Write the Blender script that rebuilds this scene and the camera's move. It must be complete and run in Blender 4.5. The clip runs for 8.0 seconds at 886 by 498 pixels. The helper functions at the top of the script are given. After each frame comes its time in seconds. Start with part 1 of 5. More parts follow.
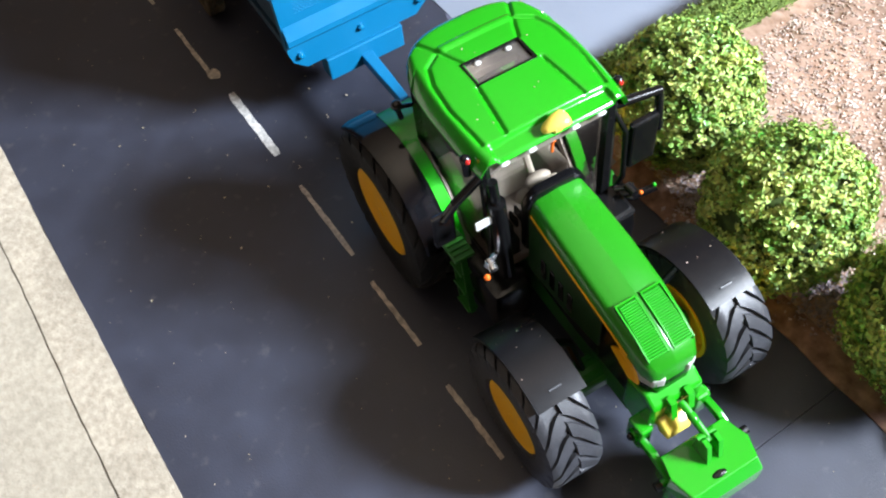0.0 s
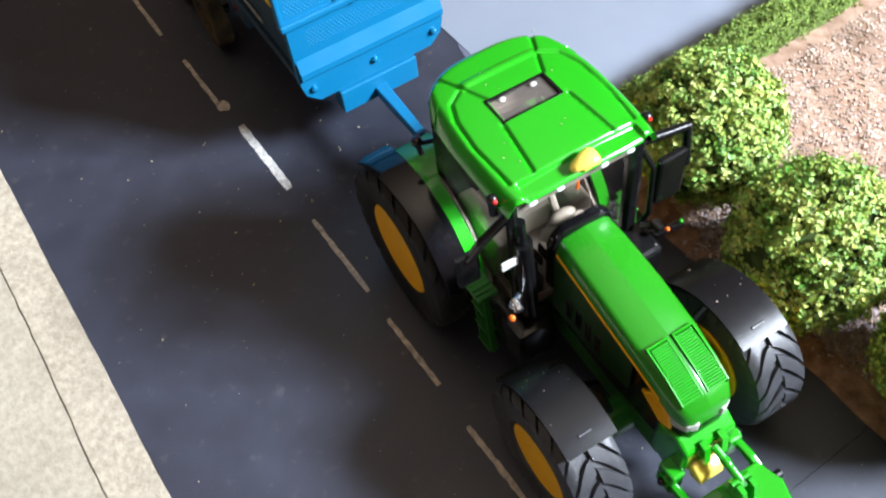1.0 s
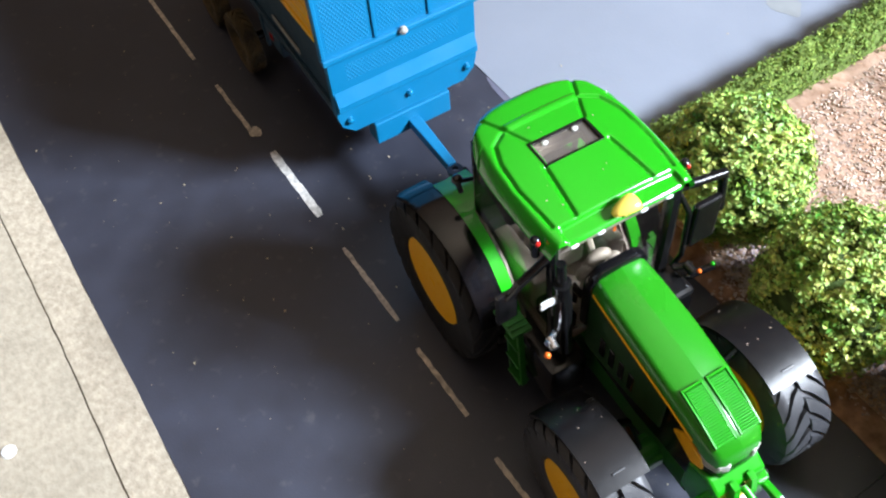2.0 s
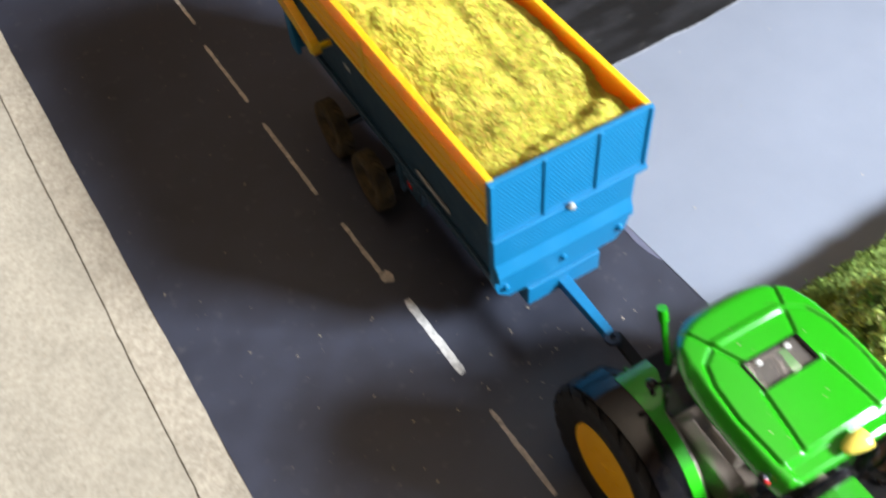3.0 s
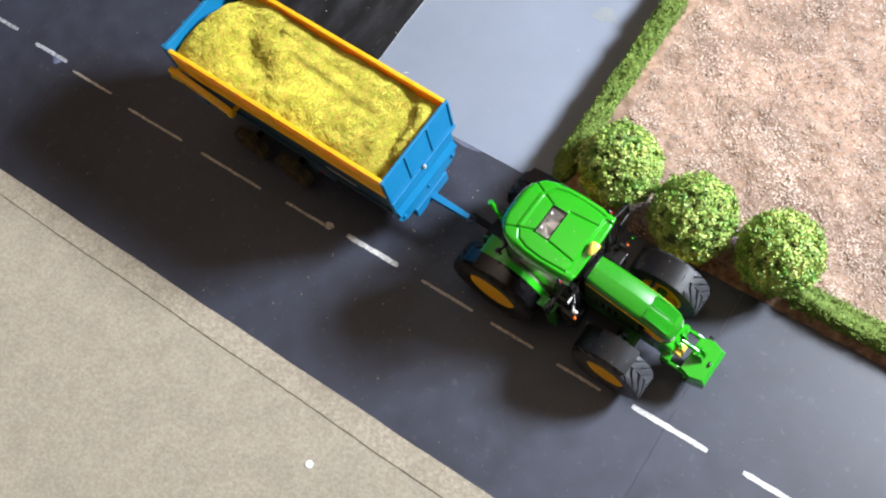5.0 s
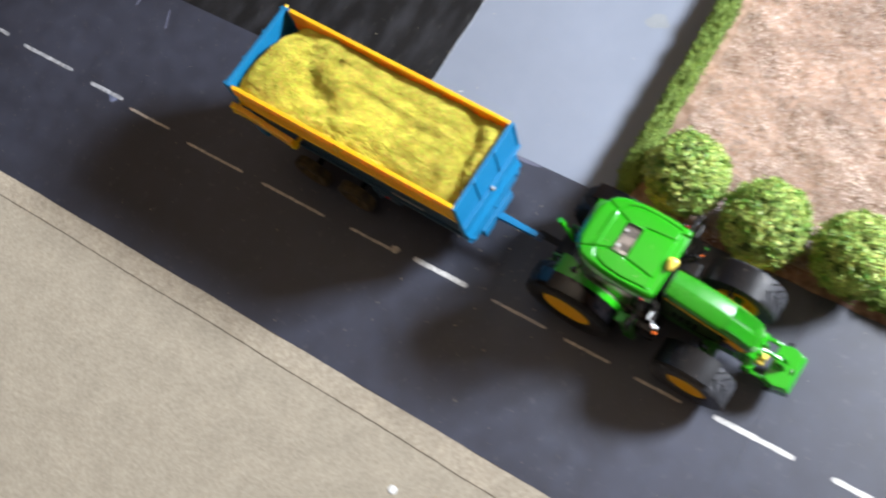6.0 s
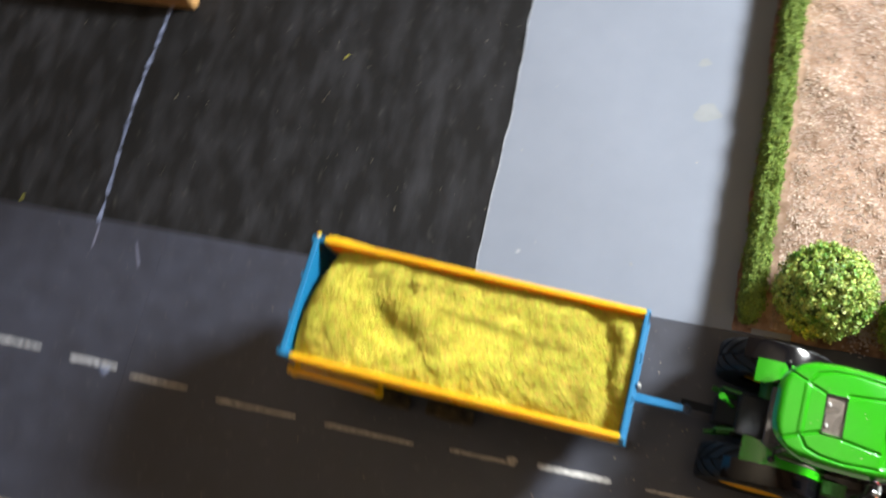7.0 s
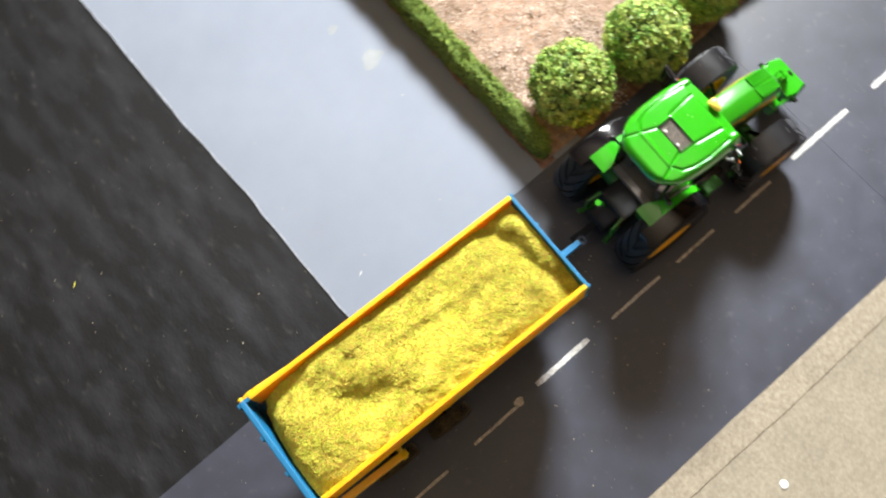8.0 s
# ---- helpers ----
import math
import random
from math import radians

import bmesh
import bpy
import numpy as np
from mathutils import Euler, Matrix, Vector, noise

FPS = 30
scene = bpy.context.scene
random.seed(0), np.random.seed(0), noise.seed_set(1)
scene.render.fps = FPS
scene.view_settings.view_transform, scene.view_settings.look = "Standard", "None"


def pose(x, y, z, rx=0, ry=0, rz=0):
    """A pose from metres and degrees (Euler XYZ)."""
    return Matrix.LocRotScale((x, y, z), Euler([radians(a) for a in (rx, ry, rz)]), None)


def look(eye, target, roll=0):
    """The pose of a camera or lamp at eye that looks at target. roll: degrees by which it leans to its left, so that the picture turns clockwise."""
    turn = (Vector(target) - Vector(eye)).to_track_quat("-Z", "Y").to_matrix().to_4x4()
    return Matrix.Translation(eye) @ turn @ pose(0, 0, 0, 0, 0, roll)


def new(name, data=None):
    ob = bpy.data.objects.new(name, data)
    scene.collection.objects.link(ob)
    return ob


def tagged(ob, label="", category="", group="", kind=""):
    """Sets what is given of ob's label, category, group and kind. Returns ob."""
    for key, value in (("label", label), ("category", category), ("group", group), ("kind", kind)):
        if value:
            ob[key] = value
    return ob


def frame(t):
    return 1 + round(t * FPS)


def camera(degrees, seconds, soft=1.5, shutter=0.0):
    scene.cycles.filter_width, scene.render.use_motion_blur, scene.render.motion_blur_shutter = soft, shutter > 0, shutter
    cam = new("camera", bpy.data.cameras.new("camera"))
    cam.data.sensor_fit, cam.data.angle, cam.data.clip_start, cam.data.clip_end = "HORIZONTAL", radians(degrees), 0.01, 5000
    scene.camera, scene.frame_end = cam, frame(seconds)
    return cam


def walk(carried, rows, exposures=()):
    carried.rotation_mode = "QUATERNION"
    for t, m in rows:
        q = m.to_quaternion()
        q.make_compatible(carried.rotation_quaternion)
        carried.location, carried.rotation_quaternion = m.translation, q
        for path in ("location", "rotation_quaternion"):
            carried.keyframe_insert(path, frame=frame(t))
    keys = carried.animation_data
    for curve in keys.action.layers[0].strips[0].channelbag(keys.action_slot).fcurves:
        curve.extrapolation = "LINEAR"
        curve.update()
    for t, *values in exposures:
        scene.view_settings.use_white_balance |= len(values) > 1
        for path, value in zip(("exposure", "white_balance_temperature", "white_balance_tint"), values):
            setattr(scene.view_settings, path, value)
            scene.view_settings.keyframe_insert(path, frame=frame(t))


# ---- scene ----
# All builders below work in inches (1 in = 25.4 mm), the models being about 1:32.
IN = 0.0254
cam = camera(52.4, 8.0, soft=2.0, shutter=0.4)
PATH = [
    (0, 11.456, -2.250, 11.047, 33.55, 4.74, 55.87),
    (0.5, 11.324, -2.239, 10.990, 33.43, 4.45, 55.25),
    (1, 10.993, -2.330, 10.970, 34.81, 4.67, 55.43),
    (1.2, 10.942, -2.542, 11.077, 35.80, 3.77, 55.57),
    (2.5, 9.863, -2.799, 11.784, 35.92, 3.86, 56.89),
    (3, 7.913, -3.421, 12.550, 37.21, 3.74, 57.04),
    (3.5, 6.649, -3.907, 13.090, 38.59, 3.45, 56.59),
    (3.8, 6.990, -3.265, 14.478, 34.64, 7.65, 50.30),
    (4, 7.551, -3.637, 15.841, 30.87, 6.97, 46.89),
    (4.4, 8.140, -4.003, 20.277, 23.40, 6.53, 38.09),
    (4.5, 8.487, -4.037, 20.840, 22.68, 6.57, 37.14),
    (4.7, 9.209, -4.255, 21.581, 21.55, 6.70, 35.23),
    (5.8, 10.080, -4.637, 23.402, 20.71, 9.74, 32.37),
    (6, 8.511, -4.571, 22.843, 20.21, 10.15, 31.25),
    (6.2, 6.991, -4.512, 22.669, 19.37, 10.40, 29.99),
    (6.4, 6.326, -4.815, 22.472, 19.71, 10.31, 28.96),
    (6.5, 6.060, -4.572, 22.393, 20.00, 10.83, 28.30),
    (6.8, 3.337, -2.847, 22.074, 19.09, 9.80, 22.16),
    (7, 1.531, -1.124, 21.664, 17.33, 9.12, 12.77),
    (7.2, 0.298, 0.275, 21.755, 15.31, 7.42, 2.03),
    (7.4, -0.319, 0.478, 21.171, 14.44, 4.89, -9.87),
    (7.5, -1.143, 0.248, 21.148, 14.19, 2.66, -15.83),
    (7.6, -1.757, -0.316, 21.307, 14.45, 2.15, -23.30),
    (7.8, -2.452, -0.726, 21.969, 14.43, 2.37, -34.71),
    (8, -2.232, -1.060, 22.346, 14.38, 3.34, -40.68),
]
walk(cam, [(t, pose(x * IN, y * IN, z * IN, rx, ry, rz)) for t, x, y, z, rx, ry, rz in PATH],
     exposures=[(0.0, 0.16, 6300, 12), (2.6, 0.16, 6350, 12), (3.5, 0.12, 6850, 12), (4.0, -0.08, 6600, 12), (4.7, -0.07, 6500, 12), (6.0, -0.08, 6550, 13), (6.5, -0.02, 6700, 11), (7.2, -0.08, 7100, 10), (7.5, -0.18, 7100, 10), (8.0, 0.28, 7200, 10)])

# ---- light ----
world = bpy.data.worlds.new("room_world")
world.use_nodes = True
scene.world = world
sky = world.node_tree.nodes.new("ShaderNodeTexSky")
sky.sky_type, sky.sun_disc = "NISHITA", False
sky.sun_elevation, sky.sun_rotation = radians(40), radians(49)
world.node_tree.links.new(sky.outputs[0], world.node_tree.nodes["Background"].inputs[0])
world.node_tree.nodes["Background"].inputs[1].default_value = 0.08

ROOM = Matrix.Rotation(radians(41), 4, "Z")   # the room's window wall faces the model at this angle
WINDOW_X, WINDOW_Z, WINDOW_W, WINDOW_H = 0.95, 0.695, 0.305, 0.32
lamp_data = bpy.data.lights.new("window_daylight", "AREA")
lamp_data.shape, lamp_data.size, lamp_data.size_y = "RECTANGLE", WINDOW_W, WINDOW_H
lamp_data.energy, lamp_data.color = 96.0, (0.84, 0.92, 1.0)
window_lamp = new("window_daylight", lamp_data)
window_lamp.matrix_world = ROOM @ look((WINDOW_X + 0.05, 0, WINDOW_Z), (0, 0, WINDOW_Z))


# ---- materials ----
def shade(name, col, rough=0.5, metal=0.0, var=0.12, scale=150, bump=0.15, bscale=900, coat=0.0,
          tint=None, island=0.0, hue=0.06, big=0.0, stretch=None, spec=0.5, dust=0.0, band=(0.32, 0.72), chalky=0.0, ior=1.5):
    """A surface with two scales of colour variation and fine relief. scale, bscale: per metre."""
    m = bpy.data.materials.new(name)
    m.use_nodes = True
    nt = m.node_tree
    n, l = nt.nodes, nt.links
    b = n["Principled BSDF"]
    tc = n.new("ShaderNodeTexCoord")
    src = tc.outputs["Object"]
    if stretch:
        mp = n.new("ShaderNodeMapping")
        mp.inputs["Scale"].default_value = stretch
        l.new(src, mp.inputs[0])
        src = mp.outputs[0]
    n1 = n.new("ShaderNodeTexNoise")
    n1.inputs["Scale"].default_value, n1.inputs["Detail"].default_value = scale, 6
    l.new(src, n1.inputs["Vector"])
    n2 = n.new("ShaderNodeTexNoise")
    n2.inputs["Scale"].default_value, n2.inputs["Detail"].default_value = scale / 9.0, 4
    l.new(src, n2.inputs["Vector"])
    tint = tint or tuple(min(1.0, c * 1.5) for c in col)
    mix = n.new("ShaderNodeMix")
    mix.data_type = "RGBA"
    lo = tuple(max(0.0, c * (1 - var)) for c in col)
    mix.inputs["A"].default_value, mix.inputs["B"].default_value = (*lo, 1), (*tint, 1)
    r1 = n.new("ShaderNodeMapRange")
    r1.inputs[1].default_value, r1.inputs[2].default_value, r1.inputs[4].default_value = band[0], band[1], min(1.0, var * 2.2)
    l.new(n1.outputs[0], r1.inputs[0])
    l.new(r1.outputs[0], mix.inputs["Factor"])
    out = mix.outputs["Result"]
    hsv = n.new("ShaderNodeHueSaturation")
    r2 = n.new("ShaderNodeMapRange")
    r2.inputs[1].default_value, r2.inputs[2].default_value = 0.3, 0.7
    r2.inputs[3].default_value, r2.inputs[4].default_value = 1 - (big or var * 0.4), 1 + (big or var * 0.4)
    l.new(n2.outputs[0], r2.inputs[0])
    l.new(r2.outputs[0], hsv.inputs["Value"])
    l.new(out, hsv.inputs["Color"])
    out = hsv.outputs[0]
    if island:
        geo = n.new("ShaderNodeNewGeometry")
        h2 = n.new("ShaderNodeHueSaturation")
        r3 = n.new("ShaderNodeMapRange")
        r3.inputs[3].default_value, r3.inputs[4].default_value = 1 - island, 1 + island
        l.new(geo.outputs["Random Per Island"], r3.inputs[0])
        l.new(r3.outputs[0], h2.inputs["Value"])
        r4 = n.new("ShaderNodeMapRange")
        w = n.new("ShaderNodeTexWhiteNoise")
        w.noise_dimensions = "1D"
        l.new(geo.outputs["Random Per Island"], w.inputs["W"])
        r4.inputs[3].default_value, r4.inputs[4].default_value = 0.5 - hue * island, 0.5 + hue * island
        l.new(w.outputs[0], r4.inputs[0])
        l.new(r4.outputs[0], h2.inputs["Hue"])
        l.new(out, h2.inputs["Color"])
        out = h2.outputs[0]
    if dust:
        n3 = n.new("ShaderNodeTexNoise")
        n3.inputs["Scale"].default_value, n3.inputs["Detail"].default_value = scale * 2.7, 3
        l.new(src, n3.inputs["Vector"])
        r5 = n.new("ShaderNodeMapRange")
        r5.inputs[1].default_value, r5.inputs[2].default_value, r5.inputs[4].default_value = 0.62, 0.8, dust
        l.new(n3.outputs[0], r5.inputs[0])
        mx = n.new("ShaderNodeMix")
        mx.data_type = "RGBA"
        mx.inputs["B"].default_value = (0.4, 0.38, 0.33, 1)
        l.new(r5.outputs[0], mx.inputs["Factor"])
        l.new(out, mx.inputs["A"])
        out = mx.outputs["Result"]
    l.new(out, b.inputs["Base Color"])
    b.inputs["Metallic"].default_value = metal
    b.inputs["Specular IOR Level"].default_value = spec
    b.inputs["Diffuse Roughness"].default_value, b.inputs["IOR"].default_value = chalky, ior
    b.inputs["Coat Weight"].default_value = coat
    b.inputs["Coat Roughness"].default_value = 0.12
    rr = n.new("ShaderNodeMapRange")
    rr.inputs[3].default_value, rr.inputs[4].default_value = max(0.02, rough - 0.12), min(1, rough + 0.12)
    l.new(n1.outputs[0], rr.inputs[0])
    l.new(rr.outputs[0], b.inputs["Roughness"])
    if bump:
        nb = n.new("ShaderNodeTexNoise")
        nb.inputs["Scale"].default_value, nb.inputs["Detail"].default_value = bscale, 4
        l.new(src, nb.inputs["Vector"])
        bp = n.new("ShaderNodeBump")
        bp.inputs["Strength"].default_value, bp.inputs["Distance"].default_value = bump, 0.0008
        l.new(nb.outputs[0], bp.inputs["Height"])
        l.new(bp.outputs[0], b.inputs["Normal"])
    return m


def glass_like(name, col, rough=0.03, clear=0.92, ior=1.3):
    m = bpy.data.materials.new(name)
    m.use_nodes = True
    b = m.node_tree.nodes["Principled BSDF"]
    b.inputs["Base Color"].default_value = (*col, 1)
    b.inputs["Transmission Weight"].default_value = clear
    b.inputs["Roughness"].default_value, b.inputs["IOR"].default_value = rough, ior
    return m



def let_through(m, weight, depth, radius):
    """Thin plastic that glows a little with the light behind it."""
    b = m.node_tree.nodes["Principled BSDF"]
    b.inputs["Subsurface Weight"].default_value, b.inputs["Subsurface Scale"].default_value = weight, depth
    b.inputs["Subsurface Radius"].default_value = radius


M_ROAD = shade("road_paint", (0.028, 0.032, 0.050), 0.50, var=0.2, scale=60, bump=0.12, bscale=1500, big=0.3, dust=0.1, spec=0.68, ior=1.5)
M_YARD = shade("yard_paint", (0.0105, 0.010, 0.0105), 0.72, var=0.5, scale=75, bump=0.25, bscale=700, big=0.35,
                tint=(0.026, 0.026, 0.030), stretch=(1.0, 0.36, 1.0), spec=0.25, dust=0.06, band=(0.42, 0.88))
M_DRIVE = shade("driveway_paint", (0.215, 0.240, 0.293), 0.75, var=0.07, scale=60, bump=0.10, bscale=900, tint=(0.265, 0.289, 0.342), big=0.09, spec=0.2)
M_PAVE = shade("grey_chipboard", (0.385, 0.335, 0.255), 0.85, var=0.22, scale=430, bump=0.55, bscale=650, tint=(0.525, 0.465, 0.365), big=0.07, dust=0.1, chalky=1.0)
M_KERB = shade("kerb_board", (0.41, 0.35, 0.262), 0.85, var=0.26, scale=430, bump=0.7, bscale=650, tint=(0.57, 0.50, 0.395), big=0.08, dust=0.1, chalky=1.0)
M_LINE = shade("line_paint", (0.55, 0.54, 0.52), 0.6, var=0.35, scale=500, bump=0.2, bscale=1500)
M_LINE_WORN = shade("worn_line_paint", (0.52, 0.46, 0.39), 0.65, var=0.4, scale=420, bump=0.2, bscale=1500)
M_STAIN = shade("yellowed_paint", (0.222, 0.238, 0.25), 0.6, var=0.1, scale=150, bump=0.05)
M_LILAC = shade("lilac_paint", (0.12, 0.125, 0.18), 0.55, var=0.2, scale=150, bump=0.05)
M_CUT = shade("cut_card", (0.34, 0.36, 0.40), 0.7, var=0.4, scale=300, bump=0.1)
M_SOIL = shade("sawdust_soil", (0.42, 0.25, 0.16), 0.95, var=0.3, scale=200, bump=0.4, bscale=500, tint=(0.56, 0.40, 0.31), big=0.34, chalky=0.8)
M_CHIP = shade("wood_chip", (0.54, 0.39, 0.30), 0.5, var=0.4, scale=40, bump=0.2, island=0.30, hue=0.05, tint=(0.66, 0.52, 0.43), big=0.30)
M_CRUMB = shade("silage_crumb", (0.40, 0.35, 0.24), 0.7, var=0.2, scale=60, bump=0.1, island=0.35, hue=0.05)
M_LILAC_STONE = shade("pale_lilac_grit", (0.34, 0.27, 0.275), 0.6, var=0.3, scale=120, bump=0.4, bscale=400, tint=(0.52, 0.44, 0.46), big=0.2)
M_EDGE = shade("bed_edge_wood", (0.36, 0.23, 0.12), 0.8, var=0.3, scale=160, bump=0.3, stretch=(0.2, 1, 1))
M_BUSH = shade("bush_flock", (0.21, 0.44, 0.05), 0.48, var=0.36, scale=110, bump=0.1, island=0.45, hue=0.10, tint=(0.70, 0.79, 0.24))
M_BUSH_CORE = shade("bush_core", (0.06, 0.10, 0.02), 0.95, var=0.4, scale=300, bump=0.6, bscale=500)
M_HEDGE = shade("hedge_flock", (0.17, 0.27, 0.04), 0.8, var=0.25, scale=150, bump=0.2, island=0.35, tint=(0.27, 0.37, 0.075))
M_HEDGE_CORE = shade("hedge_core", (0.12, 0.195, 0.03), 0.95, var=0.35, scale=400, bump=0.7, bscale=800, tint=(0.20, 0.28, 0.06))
M_SILAGE = shade("silage_mass", (0.58, 0.50, 0.05), 0.95, var=0.3, scale=160, bump=0.35, bscale=800, tint=(0.72, 0.65, 0.11), big=0.24)
M_STRAND = shade("silage_strand", (0.69, 0.60, 0.05), 0.8, var=0.35, scale=110, bump=0.1, island=0.20, hue=0.26, tint=(0.86, 0.76, 0.12), big=0.26)
M_GREEN = shade("green_enamel", (0.012, 0.295, 0.006), 0.22, var=0.05, scale=60, bump=0.03, bscale=600, coat=0.6, tint=(0.015, 0.325, 0.008))
M_BONNET = shade("bonnet_enamel", (0.014, 0.205, 0.006), 0.30, var=0.06, scale=60, bump=0.03, bscale=600, coat=0.3, tint=(0.02, 0.235, 0.009), spec=0.4)
M_HOUSING = shade("matt_black_casting", (0.010, 0.010, 0.011), 0.75, var=0.2, scale=200, bump=0.1, spec=0.25)
# Darker copy of the tyre rubber: the rear wheels' shade is in its colour.
M_RUBBER_SHADED = shade("shaded_tyre_rubber", (0.010, 0.010, 0.011), 0.6, var=0.2, scale=160, bump=0.12, bscale=1800, spec=0.35)
M_LIP = shade("glossy_mudguard_lip", (0.004, 0.004, 0.005), 0.12, var=0.1, scale=60, bump=0.0, spec=0.5)
M_LINE_COLD = shade("chalky_line_paint", (0.33, 0.345, 0.37), 0.65, var=0.5, scale=260, bump=0.2, bscale=1500, tint=(0.60, 0.61, 0.64), big=0.3)
M_EARTH_SHADE = shade("dark_earth_and_shade", (0.17, 0.085, 0.058), 0.9, var=0.4, scale=180, bump=0.4, bscale=700, tint=(0.36, 0.22, 0.16), big=0.25)
M_BLUE_LINE = shade("bluish_chalk_line", (0.10, 0.125, 0.22), 0.7, var=0.5, scale=120, bump=0.1, tint=(0.24, 0.28, 0.42))
M_JOINT = shade("joint_dirt", (0.13, 0.105, 0.075), 0.95, var=0.4, scale=300, bump=0.3)
M_CREAM = shade("cream_plastic", (0.27, 0.24, 0.20), 0.5, var=0.2, scale=150, bump=0.05)
# Dull green of the chassis; on steps and step plate it paints their shade.
M_GREEN_DULL_SHADED = shade("dull_shaded_green_enamel", (0.013, 0.13, 0.009), 0.4, var=0.12, scale=120, bump=0.05, dust=0.06)
# Bonnet side panels: a green far darker than the bonnet's.
M_SIDE = shade("dark_green_panel", (0.006, 0.045, 0.006), 0.5, var=0.2, scale=120, bump=0.2, bscale=1500)
M_YELLOW = shade("yellow_plastic", (1.0, 0.50, 0.004), 0.42, var=0.03, scale=90, bump=0.04, tint=(1.0, 0.56, 0.006))
M_YELLOW_BOARD = shade("yellow_board_paint", (0.84, 0.445, 0.012), 0.42, var=0.07, scale=90, bump=0.06, tint=(0.92, 0.52, 0.03))
let_through(M_YELLOW_BOARD, 0.9, 0.005, (1.0, 0.68, 0.08))
M_BLUE = shade("blue_paint", (0.003, 0.148, 0.315), 0.42, var=0.08, scale=90, bump=0.05, tint=(0.006, 0.18, 0.365))
M_BLUE_GLOSS = shade("glossy_blue_paint", (0.004, 0.16, 0.33), 0.15, var=0.05, scale=90, bump=0.02, coat=0.6)
# The trailer's blue, lightly dusted and darkened to carry the lower body's shade.
M_BLUE_SHADED = shade("blue_paint_shaded_dusty", (0.003, 0.034, 0.066), 0.5, var=0.15, scale=110, bump=0.08, dust=0.06)
M_RUBBER = shade("tyre_rubber", (0.042, 0.043, 0.049), 0.45, var=0.25, scale=160, bump=0.12, bscale=1800, dust=0.05)
M_MUDDY = shade("muddy_tyre", (0.028, 0.021, 0.011), 0.88, var=0.5, scale=150, bump=0.4, tint=(0.13, 0.095, 0.04), big=0.45)
M_BLACK = shade("black_plastic", (0.005, 0.005, 0.0055), 0.22, var=0.15, scale=200, bump=0.03, bscale=600)
M_FENDER = shade("fender_plastic", (0.006, 0.006, 0.0075), 0.32, var=0.08, scale=60, bump=0.02, spec=0.42)
M_GREY = shade("cab_trim_grey", (0.36, 0.33, 0.285), 0.6, var=0.12, scale=150, bump=0.1)
M_TRIM = shade("dark_cab_trim", (0.19, 0.16, 0.135), 0.6, var=0.2, scale=150, bump=0.1)
M_NAVY = shade("dull_navy_paint", (0.003, 0.012, 0.03), 0.6, var=0.2, scale=120, bump=0.08)
M_CHROME = shade("bright_metal", (0.66, 0.66, 0.68), 0.25, metal=1.0, var=0.08, scale=300, bump=0.05)
M_WHITE = shade("white_plastic", (0.72, 0.74, 0.74), 0.35, var=0.05, scale=150, bump=0.03)
M_STICKER = shade("worn_white_sticker", (0.42, 0.42, 0.39), 0.5, var=0.35, scale=350, bump=0.05)
M_RED = shade("red_lens", (0.55, 0.02, 0.015), 0.15, var=0.05, bump=0)
M_ORANGE = shade("orange_lens", (0.85, 0.16, 0.02), 0.2, var=0.05, bump=0)
M_BEACON = shade("beacon_lens", (1.0, 0.74, 0.12), 0.2, var=0.06, bump=0.02, coat=0.6)
M_GLASS = glass_like("cab_glass", (0.80, 0.76, 0.71), 0.02, 1.0, 1.12)
M_HATCH = glass_like("hatch_glass", (0.60, 0.54, 0.49), 0.04, 0.92, 1.45)
M_PINE = shade("varnished_pine", (0.56, 0.30, 0.11), 0.4, var=0.2, scale=50, bump=0.06, stretch=(1, 0.15, 1), tint=(0.72, 0.46, 0.2))
M_GRASS = shade("green_felt", (0.20, 0.33, 0.06), 0.95, var=0.2, scale=220, bump=0.4, tint=(0.32, 0.45, 0.12))
# Unseen walls and ceiling, toned to steer bounce light and reflections.
M_WALL = shade("tan_bounce_wall", (0.56, 0.40, 0.26), 0.8, var=0.04, scale=12, bump=0.1, bscale=250)
M_WALL_DARK = shade("brown_bounce_wall", (0.30, 0.19, 0.12), 0.8, var=0.04, scale=12, bump=0.1, bscale=250)
M_WALL_DIM = shade("dimming_back_wall", (0.085, 0.05, 0.028), 0.6, var=0.2, scale=12, bump=0.1, bscale=250, stretch=(1, 1, 0.15))
M_CEIL = shade("cream_bounce_ceiling", (0.80, 0.63, 0.46), 0.85, var=0.03, scale=10, bump=0.1, bscale=250)
M_FLOORING = shade("floor_boards", (0.30, 0.18, 0.09), 0.5, var=0.25, scale=14, bump=0.1, stretch=(1, 0.1, 1))
M_TABLE = shade("table_wood", (0.33, 0.2, 0.1), 0.5, var=0.2, scale=25, bump=0.1, stretch=(0.1, 1, 1))


# ---- mesh tools (inches) ----
def part(name, bm, material, parent=None, label="", smooth=None, m=None):
    """Links a bmesh built in inches as one mesh object, under parent if given."""
    me = bpy.data.meshes.new(name)
    bmesh.ops.scale(bm, vec=(IN, IN, IN), verts=bm.verts)
    bmesh.ops.recalc_face_normals(bm, faces=bm.faces)
    bm.to_mesh(me)
    bm.free()
    me.materials.append(material)
    if smooth is not None:
        me.shade_smooth()
        me.set_sharp_from_angle(angle=radians(smooth))
    ob = new(name, me)
    if parent:
        ob.parent = parent
    if m is not None:
        ob.matrix_basis = m
    if label:
        ob["label"] = label
    return ob


def at(x, y, z, rx=0, ry=0, rz=0):
    return pose(x * IN, y * IN, z * IN, rx, ry, rz)


